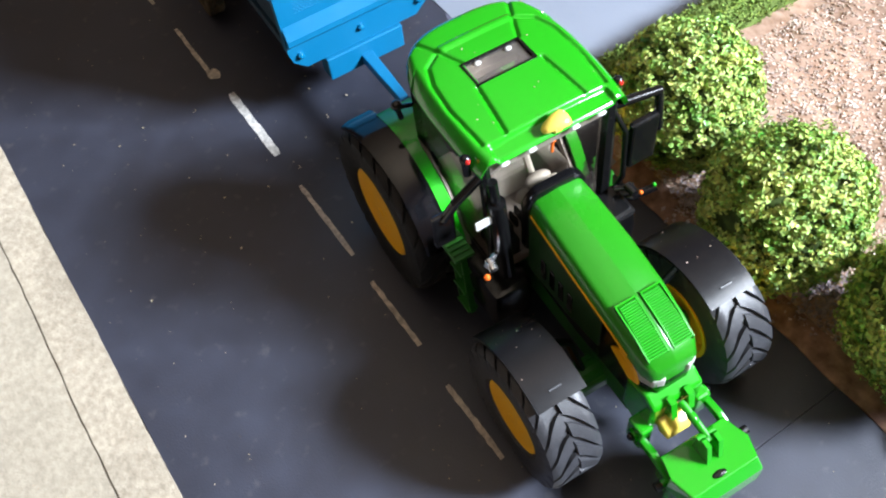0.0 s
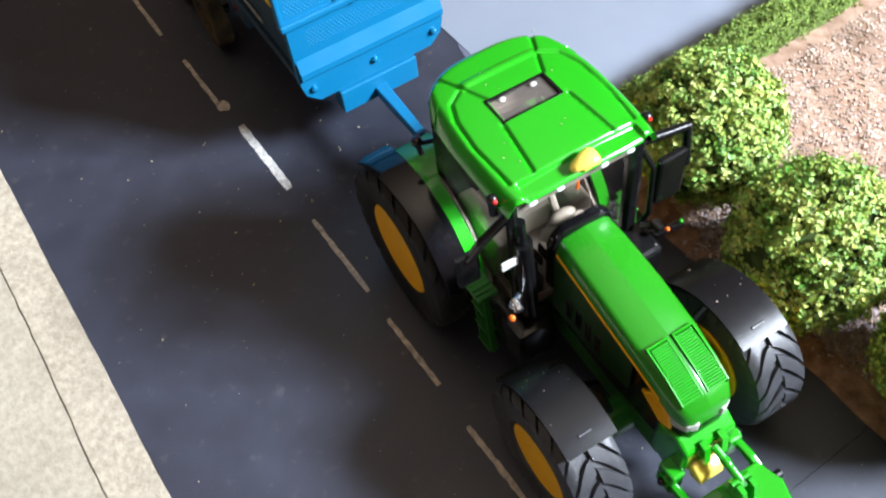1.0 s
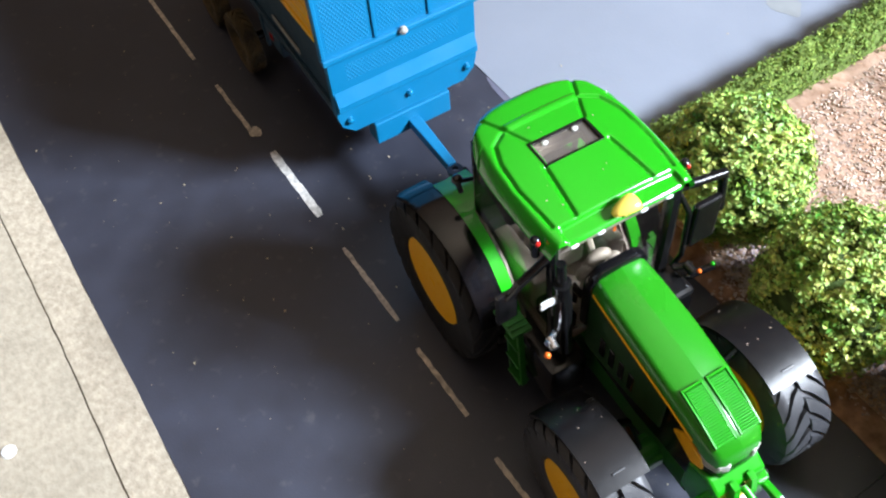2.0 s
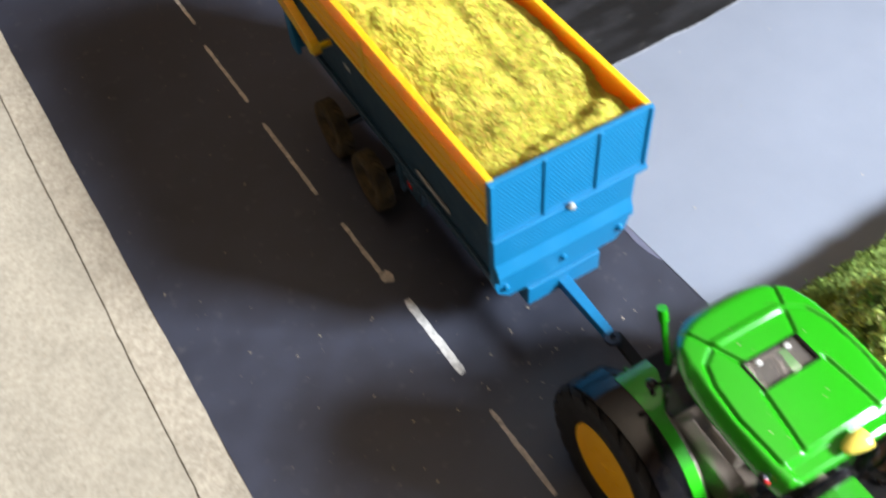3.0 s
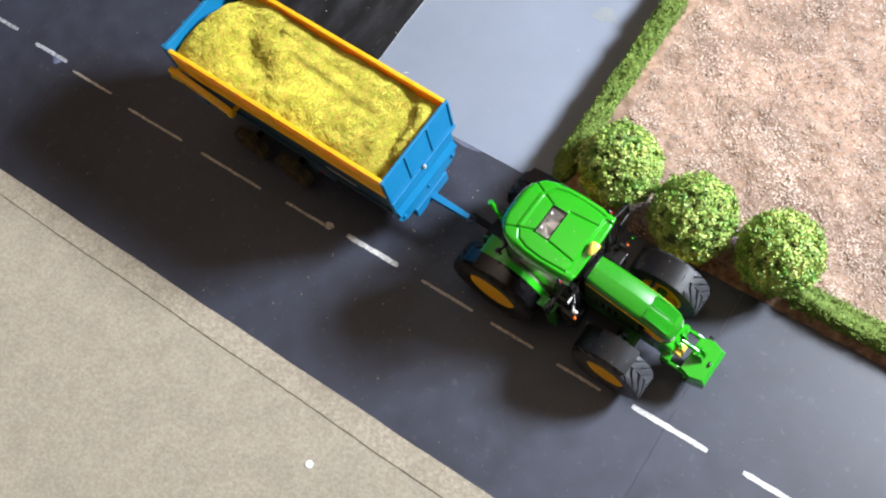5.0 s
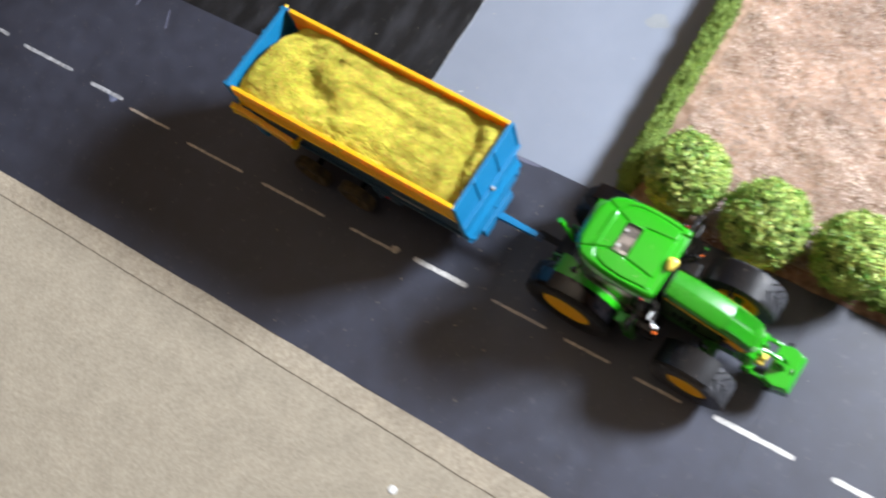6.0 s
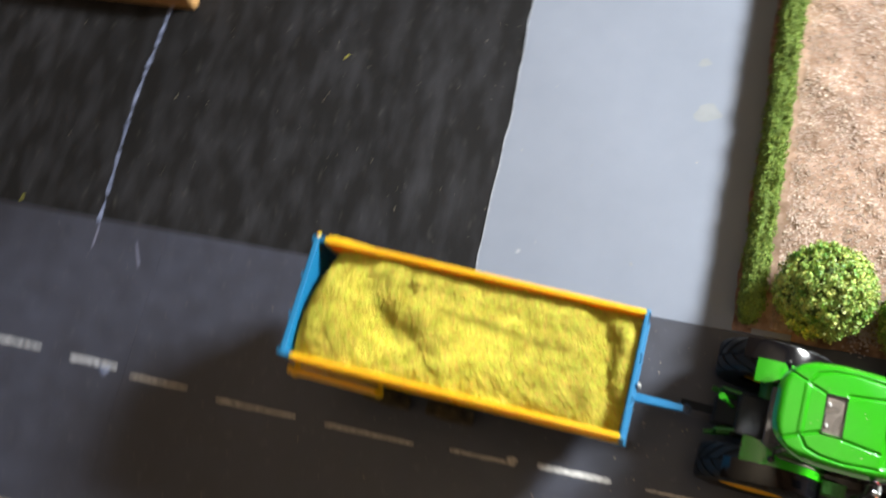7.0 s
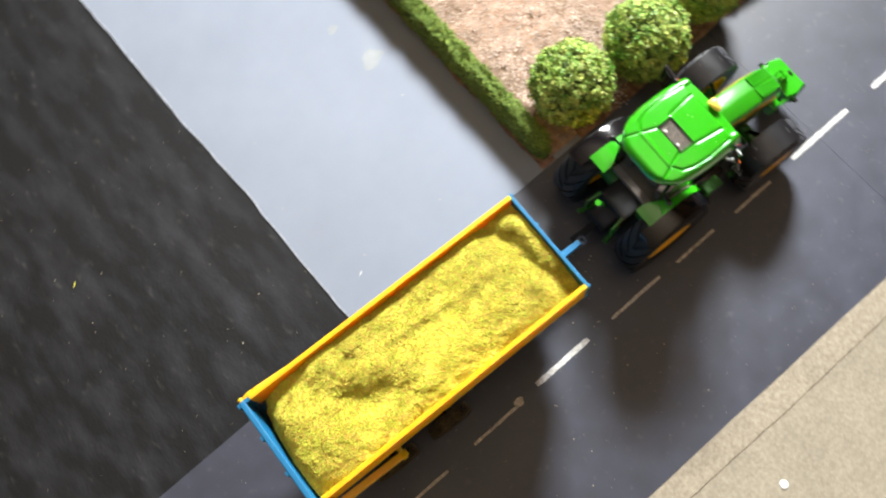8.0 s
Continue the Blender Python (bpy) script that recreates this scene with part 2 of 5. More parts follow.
def thing(name, x, y, z, rz, label, category, group=""):
    ob = new(name)
    ob.empty_display_size = 0.02
    ob.matrix_basis = at(x, y, z, 0, 0, rz)
    return tagged(ob, label, category, group)


def box(bm, x0, x1, y0, y1, z0, z1, bevel=0.0, seg=2):
    made = bmesh.ops.create_cube(bm, size=1.0, matrix=Matrix.LocRotScale(
        ((x0 + x1) / 2, (y0 + y1) / 2, (z0 + z1) / 2), None, (x1 - x0, y1 - y0, z1 - z0)))
    if bevel:
        edges = {e for v in made["verts"] for e in v.link_edges}
        bmesh.ops.bevel(bm, geom=list(edges), offset=bevel, segments=seg, affect="EDGES", profile=0.5)
    return bm


def boxes(*rows, bevel=0.0):
    bm = bmesh.new()
    for r in rows:
        box(bm, *r, bevel=bevel)
    return bm


def loft(bm, rings, cap=True, closed=True):
    """Skins rings of points, each with the same count."""
    vs = [[bm.verts.new(p) for p in ring] for ring in rings]
    n = len(vs[0])
    for a, b in zip(vs, vs[1:]):
        for i in range(n if closed else n - 1):
            j = (i + 1) % n
            bm.faces.new((a[i], a[j], b[j], b[i]))
    if cap and closed:
        bm.faces.new(vs[0][::-1])
        bm.faces.new(vs[-1])
    return bm


def prism(bm, pts, axis, a, b, bevel=0.0):
    """Extrudes a polygon along x, y or z from a to b."""
    def put(p, q):
        return {"x": (q, p[0], p[1]), "y": (p[0], q, p[1]), "z": (p[0], p[1], q)}[axis]
    start = len(bm.verts)
    loft(bm, [[put(p, a) for p in pts], [put(p, b) for p in pts]])
    if bevel:
        bm.verts.ensure_lookup_table()
        edges = {e for v in bm.verts[start:] for e in v.link_edges}
        bmesh.ops.bevel(bm, geom=list(edges), offset=bevel, segments=2, affect="EDGES", profile=0.5)
    return bm


def rod(bm, p, q, r, seg=10, r2=None):
    p, q = Vector(p), Vector(q)
    d = (q - p)
    m = Matrix.Translation((p + q) / 2) @ d.to_track_quat("Z", "Y").to_matrix().to_4x4()
    bmesh.ops.create_cone(bm, cap_ends=True, segments=seg, radius1=r, radius2=r if r2 is None else r2, depth=d.length, matrix=m)
    return bm


def tube(bm, pts, r, seg=8):
    for a, b in zip(pts, pts[1:]):
        rod(bm, a, b, r, seg)
    for p in pts[1:-1]:
        bmesh.ops.create_uvsphere(bm, u_segments=seg, v_segments=6, radius=r * 1.02, matrix=Matrix.Translation(p))
    return bm


def ball(bm, p, r, s=(1, 1, 1), seg=14):
    bmesh.ops.create_uvsphere(bm, u_segments=seg, v_segments=seg // 2 + 2, radius=r,
                              matrix=Matrix.Translation(p) @ Matrix.Diagonal((*s, 1)))
    return bm


def spin(bm, profile, seg=48, axis="y"):
    """Turns a closed (radius, along) profile round an axis."""
    rings = []
    for i in range(seg):
        a = 2 * math.pi * i / seg
        c, s = math.cos(a), math.sin(a)
        rings.append([(r * c, h, r * s) if axis == "y" else (r * c, r * s, h) for r, h in profile])
    vs = [[bm.verts.new(p) for p in ring] for ring in rings]
    n = len(profile)
    for i in range(seg):
        a, b = vs[i], vs[(i + 1) % seg]
        for k in range(n - 1):
            bm.faces.new((a[k], a[k + 1], b[k + 1], b[k]))
    bmesh.ops.remove_doubles(bm, verts=bm.verts, dist=1e-5)
    return bm


def flakes(name, places, outward, size, material, parent, seed, aspect=1.6, lay=0.5, label=""):
    """Many small bent flakes at places, leaning outward, in one mesh."""
    rng = np.random.default_rng(seed)
    n = len(places)
    nrm = outward + rng.normal(0, lay, (n, 3))
    nrm /= np.linalg.norm(nrm, axis=1, keepdims=True)
    t = np.cross(nrm, rng.normal(0, 1, (n, 3)))
    t /= np.linalg.norm(t, axis=1, keepdims=True)
    u = np.cross(nrm, t)
    s = size * rng.uniform(0.55, 1.35, (n, 1))
    bend = nrm * s * rng.uniform(0.1, 0.45, (n, 1))
    v = np.stack([places - t * s * aspect / 2, places + u * s / 2 + bend, places + t * s * aspect / 2,
                  places - u * s / 2 + bend], 1).reshape(-1, 3) * IN
    base = np.arange(n)[:, None] * 4
    f = np.concatenate([base + [0, 1, 2], base + [0, 2, 3]], 1).reshape(-1, 3)
    me = bpy.data.meshes.new(name)
    me.from_pydata(v.tolist(), [], f.tolist())
    me.materials.append(material)
    ob = new(name, me)
    if parent:
        ob.parent = parent
    ob["kind"] = "stuff"
    if label:
        ob["label"] = label
    return ob


def lump(p, s, octaves=3):
    return noise.fractal(Vector(p) * s, 1.0, 2.0, octaves)


# ---- room ----
def room():
    def wall(name, bm, material=M_WALL_DARK, label="unseen brown side wall, added for warm bounce light"):
        return tagged(part(name, bm, material, m=ROOM), label, "wall", kind="structure")
    k = 1 / IN
    x0, x1, y0, y1, z0, z1, t = -1.8 * k, WINDOW_X * k, -1.9 * k, 1.9 * k, -0.75 * k, 1.70 * k, 0.12 * k
    wy, wz0, wz1 = WINDOW_W / 2 * k, (WINDOW_Z - WINDOW_H / 2) * k, (WINDOW_Z + WINDOW_H / 2) * k
    wall("wall_window", boxes((x1, x1 + t, y0, -wy, z0, z1), (x1, x1 + t, wy, y1, z0, z1),
                              (x1, x1 + t, -wy, wy, z0, wz0), (x1, x1 + t, -wy, wy, wz1, z1)),
         M_WALL, "unseen tan wall round the window, light for bounce")
    # out of view; kept dark so the far road reflects less light
    wall("wall_back", boxes((x0 - t, x0, y0, y1, z0, z1)), M_WALL_DIM, "unseen back wall, dark to dim reflections on the road")
    wall("wall_side_a", boxes((x0 - t, x1 + t, y0 - t, y0, z0, z1)))
    wall("wall_side_b", boxes((x0 - t, x1 + t, y1, y1 + t, z0, z1)))
    tagged(part("ceiling", boxes((x0 - t, x1 + t, y0 - t, y1 + t, z1, z1 + t)), M_CEIL, m=ROOM),
           "unseen cream ceiling, added to bounce light", "ceiling", kind="structure")
    tagged(part("floor", boxes((x0 - t, x1 + t, y0 - t, y1 + t, z0 - t, z0)), M_FLOORING, m=ROOM),
           "brown boarded floor of the room", "floor", kind="structure")
    win = tagged(new("window_1"), "white framed window in the wall", "window", kind="structure")
    win.matrix_basis = ROOM
    w = 0.03 * k
    part("window_frame", boxes((x1 + 1, x1 + 2.5, -wy, -wy + w, wz0, wz1), (x1 + 1, x1 + 2.5, wy - w, wy, wz0, wz1),
                               (x1 + 1, x1 + 2.5, -wy + w, wy - w, wz0, wz0 + w), (x1 + 1, x1 + 2.5, -wy + w, wy - w, wz1 - w, wz1)),
         M_WHITE, win)
    table = thing("table", 0, 0, 0, 0, "plain brown wooden table carrying the model layout", "table")
    part("tabletop", boxes((-27, 23, -16, 22, -1.6, -0.5), bevel=0.1), M_TABLE, table)
    for x in (-25, 21):
        for y in (-14, 20):
            part("leg", boxes((x - 1, x + 1, y - 1, y + 1, z0, -1.6), bevel=0.08), M_TABLE, table)


# ---- ground of the layout ----
def soil_relief(x, y):
    return 0.17 + 0.10 * lump((x, y, 3), 0.5) + 0.10 * lump((x, y, 9), 1.3, 3) + 0.03 * lump((x, y, 2), 4, 3)


def ground():
    tagged(part("base_board", boxes((-25, 21, -14.5, 20.5, -0.5, -0.1)), M_TABLE),
           "brown base board under the model road layout", "board", kind="structure")
    road = tagged(part("road", boxes((-25, -10.906, -3.69, 3.99, -0.1, 0.002), (-10.9, 9.727, -3.69, 3.99, -0.1, 0.004),
                                     (9.735, 21, -3.69, 3.99, -0.1, 0.002)), M_ROAD),
                  "dark grey painted model road with worn dashes", "road", kind="structure")
    # centre line: start, end, offset, worn or fresh
    dashes = [(-19.6, -18.2, 0.33, 0), (-17.9, -16.5, 0.32, 1), (-15.7, -13.45, 0.24, 1), (-12.55, -11.14, 0.16, 1), (-10.72, -9.06, 0.01, 0),
              (-8.23, -6.05, -0.11, 0), (-5.29, -2.99, -0.126, 0), (-2.10, -0.55, -0.08, 0), (0.0, 1.72, 0.0, 2),
              (2.50, 4.14, -0.01, 0), (4.70, 5.99, -0.035, 0), (6.71, 7.97, -0.07, 0), (8.81, 10.83, 0.0, 2), (11.75, 13.7, 0.0, 2),
              (14.7, 16.4, 0.0, 2), (17.4, 19.0, 0.0, 1)]
    rng = random.Random(5)
    for a, b, y, kind in dashes:
        bm = bmesh.new()
        n = 14
        top, low = [], []
        w = (0.038, 0.060, 0.066)[kind]
        for i in range(n + 1):
            x = a + (b - a) * i / n
            k = 0.75 if i in (0, n) else 1.0
            top.append((x, y + w * k + rng.uniform(-0.009, 0.009)))
            low.append((x, y - w * k + rng.uniform(-0.009, 0.009)))
        prism(bm, low + top[::-1], "z", 0.0, 0.010)
        part("dash", bm, (M_LINE_WORN, M_LINE_COLD, M_LINE)[kind], road, "" if kind == 0 else "brighter white dash")
    bm = bmesh.new()
    prism(bm, [(-0.6 + 0.13 * math.cos(a) * (1 + 0.2 * math.sin(3 * a)), -0.03 + 0.11 * math.sin(a)) for a in
               [i * math.pi / 8 for i in range(16)]], "z", 0.0, 0.012)
    part("paint_blob", bm, M_LINE_WORN, road, "blob of paint at the end of a dash")
    bm = prism(bmesh.new(), [(-11.95, 0.14), (-11.36, 0.24), (-11.28, 0.12), (-11.33, 0.01), (-11.46, -0.10), (-11.56, -0.06), (-11.62, 0.05)], "z", 0.0, 0.008)
    part("paint_smear", bm, M_BLUE_LINE, road, "greyish smear dragged from a dash")
    for x0, y0, x1, y1 in ((-12.96, 3.15, -12.98, 3.80), (-11.44, 2.86, -11.74, 3.50)):
        bm = prism(bmesh.new(), [(x0 - 0.035, y0), (x0 + 0.03, y0 + 0.04), (x1 + 0.04, y1), (x1 - 0.02, y1 + 0.03)], "z", 0.0, 0.007)
        part("scuff", bm, M_LILAC, road, "faint lilac scuff")
    # the yard of black painted board beside the road
    yard = tagged(part("yard", boxes((-25, -2.31, 3.99, 20.5, -0.1, -0.012)), M_YARD),
                  "scuffed black painted yard beside the road", "ground", kind="structure")
    # chalk line across the yard, worn into lengths
    rng = random.Random(8)
    for a, b in ((3.88, 4.5), (4.7, 6.0), (6.15, 6.9), (7.0, 8.6), (8.7, 9.3), (9.4, 11.8), (12.1, 14.0)):
        k = max(3, int((b - a) / 0.15))
        pts = [(-13.1 + 0.07 * math.sin(y * 0.9 - 2.0), y) for y in [a + (b - a) * i / k for i in range(k + 1)]]
        wid = [0.014 + 0.062 * abs(math.sin(y * 3.3 + 1)) * rng.uniform(0.6, 1.2) for x, y in pts]
        bm = prism(bmesh.new(), [(x - w, y) for (x, y), w in zip(pts, wid)] + [(x + w * 0.7, y) for (x, y), w in zip(pts[::-1], wid[::-1])], "z", -0.012, 0.008 if b < 5 else -0.004)
        part("yard_line", bm, M_BLUE_LINE, yard, "thin bluish chalk line")
    for x, y, a in ((-1.48, 5.05, 0.5), (-7.3, 9.8, 0.7), (-15.6, 4.2, 0.6)):
        c, d = math.cos(a), math.sin(a)
        bm = prism(bmesh.new(), [(x - 0.09 * c, y - 0.09 * d), (x + 0.02 * d, y - 0.02 * c), (x + 0.09 * c, y + 0.09 * d), (x - 0.02 * d, y + 0.02 * c)], "z", -0.012, 0.028 if x > -2.3 else -0.004)
        part("fleck", bm, M_LINE if x > -2 else M_STRAND, yard, "tiny white fleck of paint" if x > -2 else "short bit of straw")
    # the drive of pale grey card, its long edge cut by hand
    bm = bmesh.new()
    left = [(-2.40 - 0.004 * (y - 4) + 0.03 * math.sin(y * 0.9) + 0.04 * lump((1, y, 0), 1.6), y) for y in [4.0 + 0.4 * i for i in range(42)]]
    prism(bm, left + [(5.2, 20.4), (5.2, 4.0)], "z", -0.1, 0.02)
    drive = tagged(part("driveway", bm, M_DRIVE), "pale blue-grey painted card driveway", "driveway", kind="structure")
    bm = bmesh.new()
    prism(bm, [(x - 0.008 - 0.012 * abs(math.sin(y * 1.7)), y) for x, y in left] + [(x + 0.004 + 0.012 * abs(math.sin(y * 2.3 + 1)), y) for x, y in left[::-1]], "z", -0.012, 0.024)
    part("cut_edge", bm, M_CUT, drive, "whitish cut edge of the card")
    for cx, cy, rx, ry in ((2.55, 9.5, 0.32, 0.26), (2.3, 10.9, 0.15, 0.12)):
        bm = bmesh.new()
        prism(bm, [(cx + rx * (1 + 0.25 * math.sin(3 * a + cx)) * math.cos(a), cy + ry * (1 + 0.2 * math.sin(2 * a)) * math.sin(a))
                   for a in [i * math.pi / 10 for i in range(20)]], "z", 0.018, 0.0235)
        part("stain", bm, M_STAIN, drive, "faint yellowish stain")
    bm = bmesh.new()
    prism(bm, [(0.7, 4.0), (0.8, 3.94), (1.0, 3.90), (1.3, 3.88), (1.6, 3.91), (1.8, 3.96), (1.85, 4.0)], "z", 0.0, 0.012)
    part("paint_smear", bm, M_LILAC, drive, "lilac smear of paint over the road edge")
    # pavement: a kerb strip and the slab behind it, with an open joint
    rng = random.Random(21)
    joint = [(x, -4.275 - 0.003 * (x + 25) + 0.012 * math.sin(x * 1.1) + rng.uniform(-0.007, 0.007)) for x in [-25 + 0.2 * i for i in range(231)]]
    pv = tagged(part("pavement", prism(bmesh.new(), [(-25, -14.5), (21, -14.5)] + [(x, y - 0.014 - rng.uniform(0, 0.012)) for x, y in joint[::-1]], "z", -0.1, 0.03), M_PAVE),
                "pale speckled board pavement along the road", "pavement", kind="structure")
    edge = [(x, -3.69 - 0.008 * math.sin(x * 1.7) - rng.uniform(0, 0.012)) for x in [21 - 0.25 * i for i in range(185)]]
    part("kerb_strip", prism(bmesh.new(), [(x, y + 0.010) for x, y in joint] + edge, "z", -0.1, 0.035), M_KERB, pv, "narrow kerb strip")
    part("joint", prism(bmesh.new(), [(-25, -4.46), (21, -4.6), (21, -4.3), (-25, -4.16)], "z", -0.1, 0.016), M_JOINT, pv, "dirty joint beside the kerb")
    bm = bmesh.new()
    for x, y in ((2.8, -5.53), (8.6, -6.3)):
        bmesh.ops.create_cone(bm, cap_ends=True, segments=20, radius1=0.11, radius2=0.09, depth=0.03, matrix=Matrix.Translation((x, y, 0.045)))
        part("screw_head", bm, M_WHITE, pv, "small round pale screw head")
        bm = bmesh.new()
    bm.free()
    # planted bed of sawdust soil with a wooden edge towards the road
    bm = bmesh.new()
    nx, ny = 190, 190
    x0, x1, y0, y1 = 4.2, 21.0, 4.14, 20.5
    grid = []
    for i in range(nx + 1):
        col = []
        for j in range(ny + 1):
            x, y = x0 + (x1 - x0) * i / nx, y0 + (y1 - y0) * j / ny
            edge = min(1.0, (y - y0) / 0.6)
            z = 0.06 + edge * (soil_relief(x, y))
            col.append(bm.verts.new((x, y, max(0.03, z))))
        grid.append(col)
    for i in range(nx):
        for j in range(ny):
            bm.faces.new((grid[i][j], grid[i + 1][j], grid[i + 1][j + 1], grid[i][j + 1]))
    bed = tagged(part("planting_bed", bm, M_SOIL, smooth=60), "pinkish brown sawdust soil bed", "ground", kind="structure")
    rng = np.random.default_rng(11)
    n = 42000
    x, y = rng.uniform(4.7, 14.5, n), 4.2 + 12.5 * rng.random(n) ** 1.4
    z = np.array([0.06 + min(1.0, (b - y0) / 0.6) * (soil_relief(a, b)) for a, b in zip(x, y)])
    flakes("wood_chips", np.stack([x, y, z + 0.010], 1), np.tile([0, 0, 1.0], (n, 1)), 0.042, M_CHIP, bed, 12, aspect=1.5, lay=0.14,
           label="scattered pale wood chips")
    # pale lilac grit lying between the bushes
    for k, (cx, cy, sx, sy) in enumerate(((6.62, 4.62, 0.22, 0.26), (8.75, 4.75, 0.24, 0.30))):
        rng = np.random.default_rng(90 + k)
        n = 420
        gx, gy = rng.normal(cx, sx, n), rng.normal(cy, sy, n)
        gz = np.array([0.08 + min(1.0, max(0.0, b - y0) / 0.6) * soil_relief(a, b) for a, b in zip(gx, gy)]) + rng.uniform(0, 0.05, n)
        flakes("grit", np.stack([gx, gy, gz], 1), np.tile([0, 0, 1.0], (n, 1)), 0.06, M_LILAC_STONE, bed, 95 + k, aspect=1.3, lay=0.45, label="pale lilac-grey grit")
    edge = bmesh.new()
    loft(edge, [[(x, 3.985 + 0.012 * math.sin(x * 5.1), -0.1), (x, 3.985 + 0.012 * math.sin(x * 5.1), 0.02), (x, 4.14, 0.10 + 0.02 * lump((x, 1, 0), 2.0)),
                 (x, 4.36, 0.16 + 0.05 * lump((x, 5, 0), 1.5)), (x, 4.4, -0.1)] for x in [5.2 + 0.1 * i for i in range(159)]])
    part("bed_edge", edge, M_EARTH_SHADE, bed, "sloping dark reddish earth at the road edge", smooth=50)
    # brown strip along the foot of the hedge, deepening its shade by colour
    foot = [(3.86 + 0.10 * lump((3, y, 0), 0.9) + 0.05 * lump((7, y, 0), 4.0, 2), y) for y in [4.02 + 0.12 * i for i in range(136)]]
    bm = bmesh.new()
    loft(bm, [[(x, y, 0.015), (x + 0.04, y, 0.026), (4.15, y, 0.05 + 0.02 * lump((2, y, 0), 2.0)), (4.3, y, 0.05), (4.3, y, 0.015)] for x, y in foot])
    part("hedge_shade", bm, M_EARTH_SHADE, bed, "dark reddish strip painting the hedge's shade", smooth=50)
    # stray crumbs of silage on road and drive
    rng = np.random.default_rng(3)
    px, py = [], []
    for cx, cy, sx, sy, k in ((2.4, 0.9, 0.8, 0.8, 34), (0.5, 2.8, 2.5, 1.0, 24), (4, -1.5, 5, 1.6, 26), (-5, -1, 6, 2, 26), (-7, 8, 4, 3, 16), (1, 8, 2, 3, 6)):
        px += list(rng.normal(cx, sx, k)); py += list(rng.normal(cy, sy, k))
    keep = [(a, b, 0.035) for a, b in zip(px, py) if -3.4 < b < 15 and a < 4]
    dust = [(a, b, 0.014) for a, b in zip(rng.uniform(-16, 12, 420), rng.uniform(-3.5, 3.8, 420))]
    dust += [(a, b, -0.004) for a, b in zip(rng.uniform(-13, -2.6, 110), rng.uniform(4.2, 13, 110))]
    tagged(flakes("dust", np.array(dust), np.tile([0, 0, 1.0], (len(dust), 1)), 0.015, M_CRUMB, None, 6, lay=0.2),
           "fine pale dust specks on road and yard", "dust", kind="stuff")
    n = len(keep)
    tagged(flakes("crumbs", np.array(keep), np.tile([0, 0, 1.0], (n, 1)), 0.03, M_CRUMB, None, 4, lay=0.3),
           "scattered pale crumbs of silage on the road", "crumbs", kind="stuff")


# ---- planting ----
def bush(x, y, rx, rz, seed):
    b = thing("bush", x, y, 0.16, seed * 40, "round clipped bush of bright yellow-green foliage in the soil bed", "bush", "bushes along the bed")
    cz = rz + 0.12
    bm = bmesh.new()
    rod(bm, (0, 0, -0.1), (0, 0, cz), 0.14, 8, 0.08)
    part("trunk", bm, M_EDGE, b, "short brown stem")
    # solid core, coloured dark to stand for shade in the gaps between flakes
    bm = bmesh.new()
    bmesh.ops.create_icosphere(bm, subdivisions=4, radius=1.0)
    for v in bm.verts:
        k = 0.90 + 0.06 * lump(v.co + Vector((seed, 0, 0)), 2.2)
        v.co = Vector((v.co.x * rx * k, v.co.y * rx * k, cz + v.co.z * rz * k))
    part("core", bm, M_BUSH_CORE, b, "inner ball, dark as shade between leaves", smooth=60)
    rng = np.random.default_rng(seed)
    m, each = 1500, 18
    d = rng.normal(0, 1, (m, 3))
    d /= np.linalg.norm(d, axis=1, keepdims=True)
    k = np.array([0.96 + 0.09 * lump(Vector(v) + Vector((seed, 0, 0)), 2.2) + 0.06 * lump(Vector(v) + Vector((0, seed, 0)), 6, 2) for v in d]) + rng.normal(0, 0.035, m)
    tuft = np.stack([d[:, 0] * rx * k, d[:, 1] * rx * k, cz + d[:, 2] * rz * k], 1)
    spread = rng.normal(0, 0.038, (m, each, 3))
    p = (tuft[:, None, :] + spread).reshape(-1, 3)
    d = (d[:, None, :] + spread * 14).reshape(-1, 3)
    d /= np.linalg.norm(d, axis=1, keepdims=True)
    flakes("foliage", p, d, 0.052, M_BUSH, b, seed, aspect=1.5, lay=0.35, label="yellow-green leaf flakes")
    return b


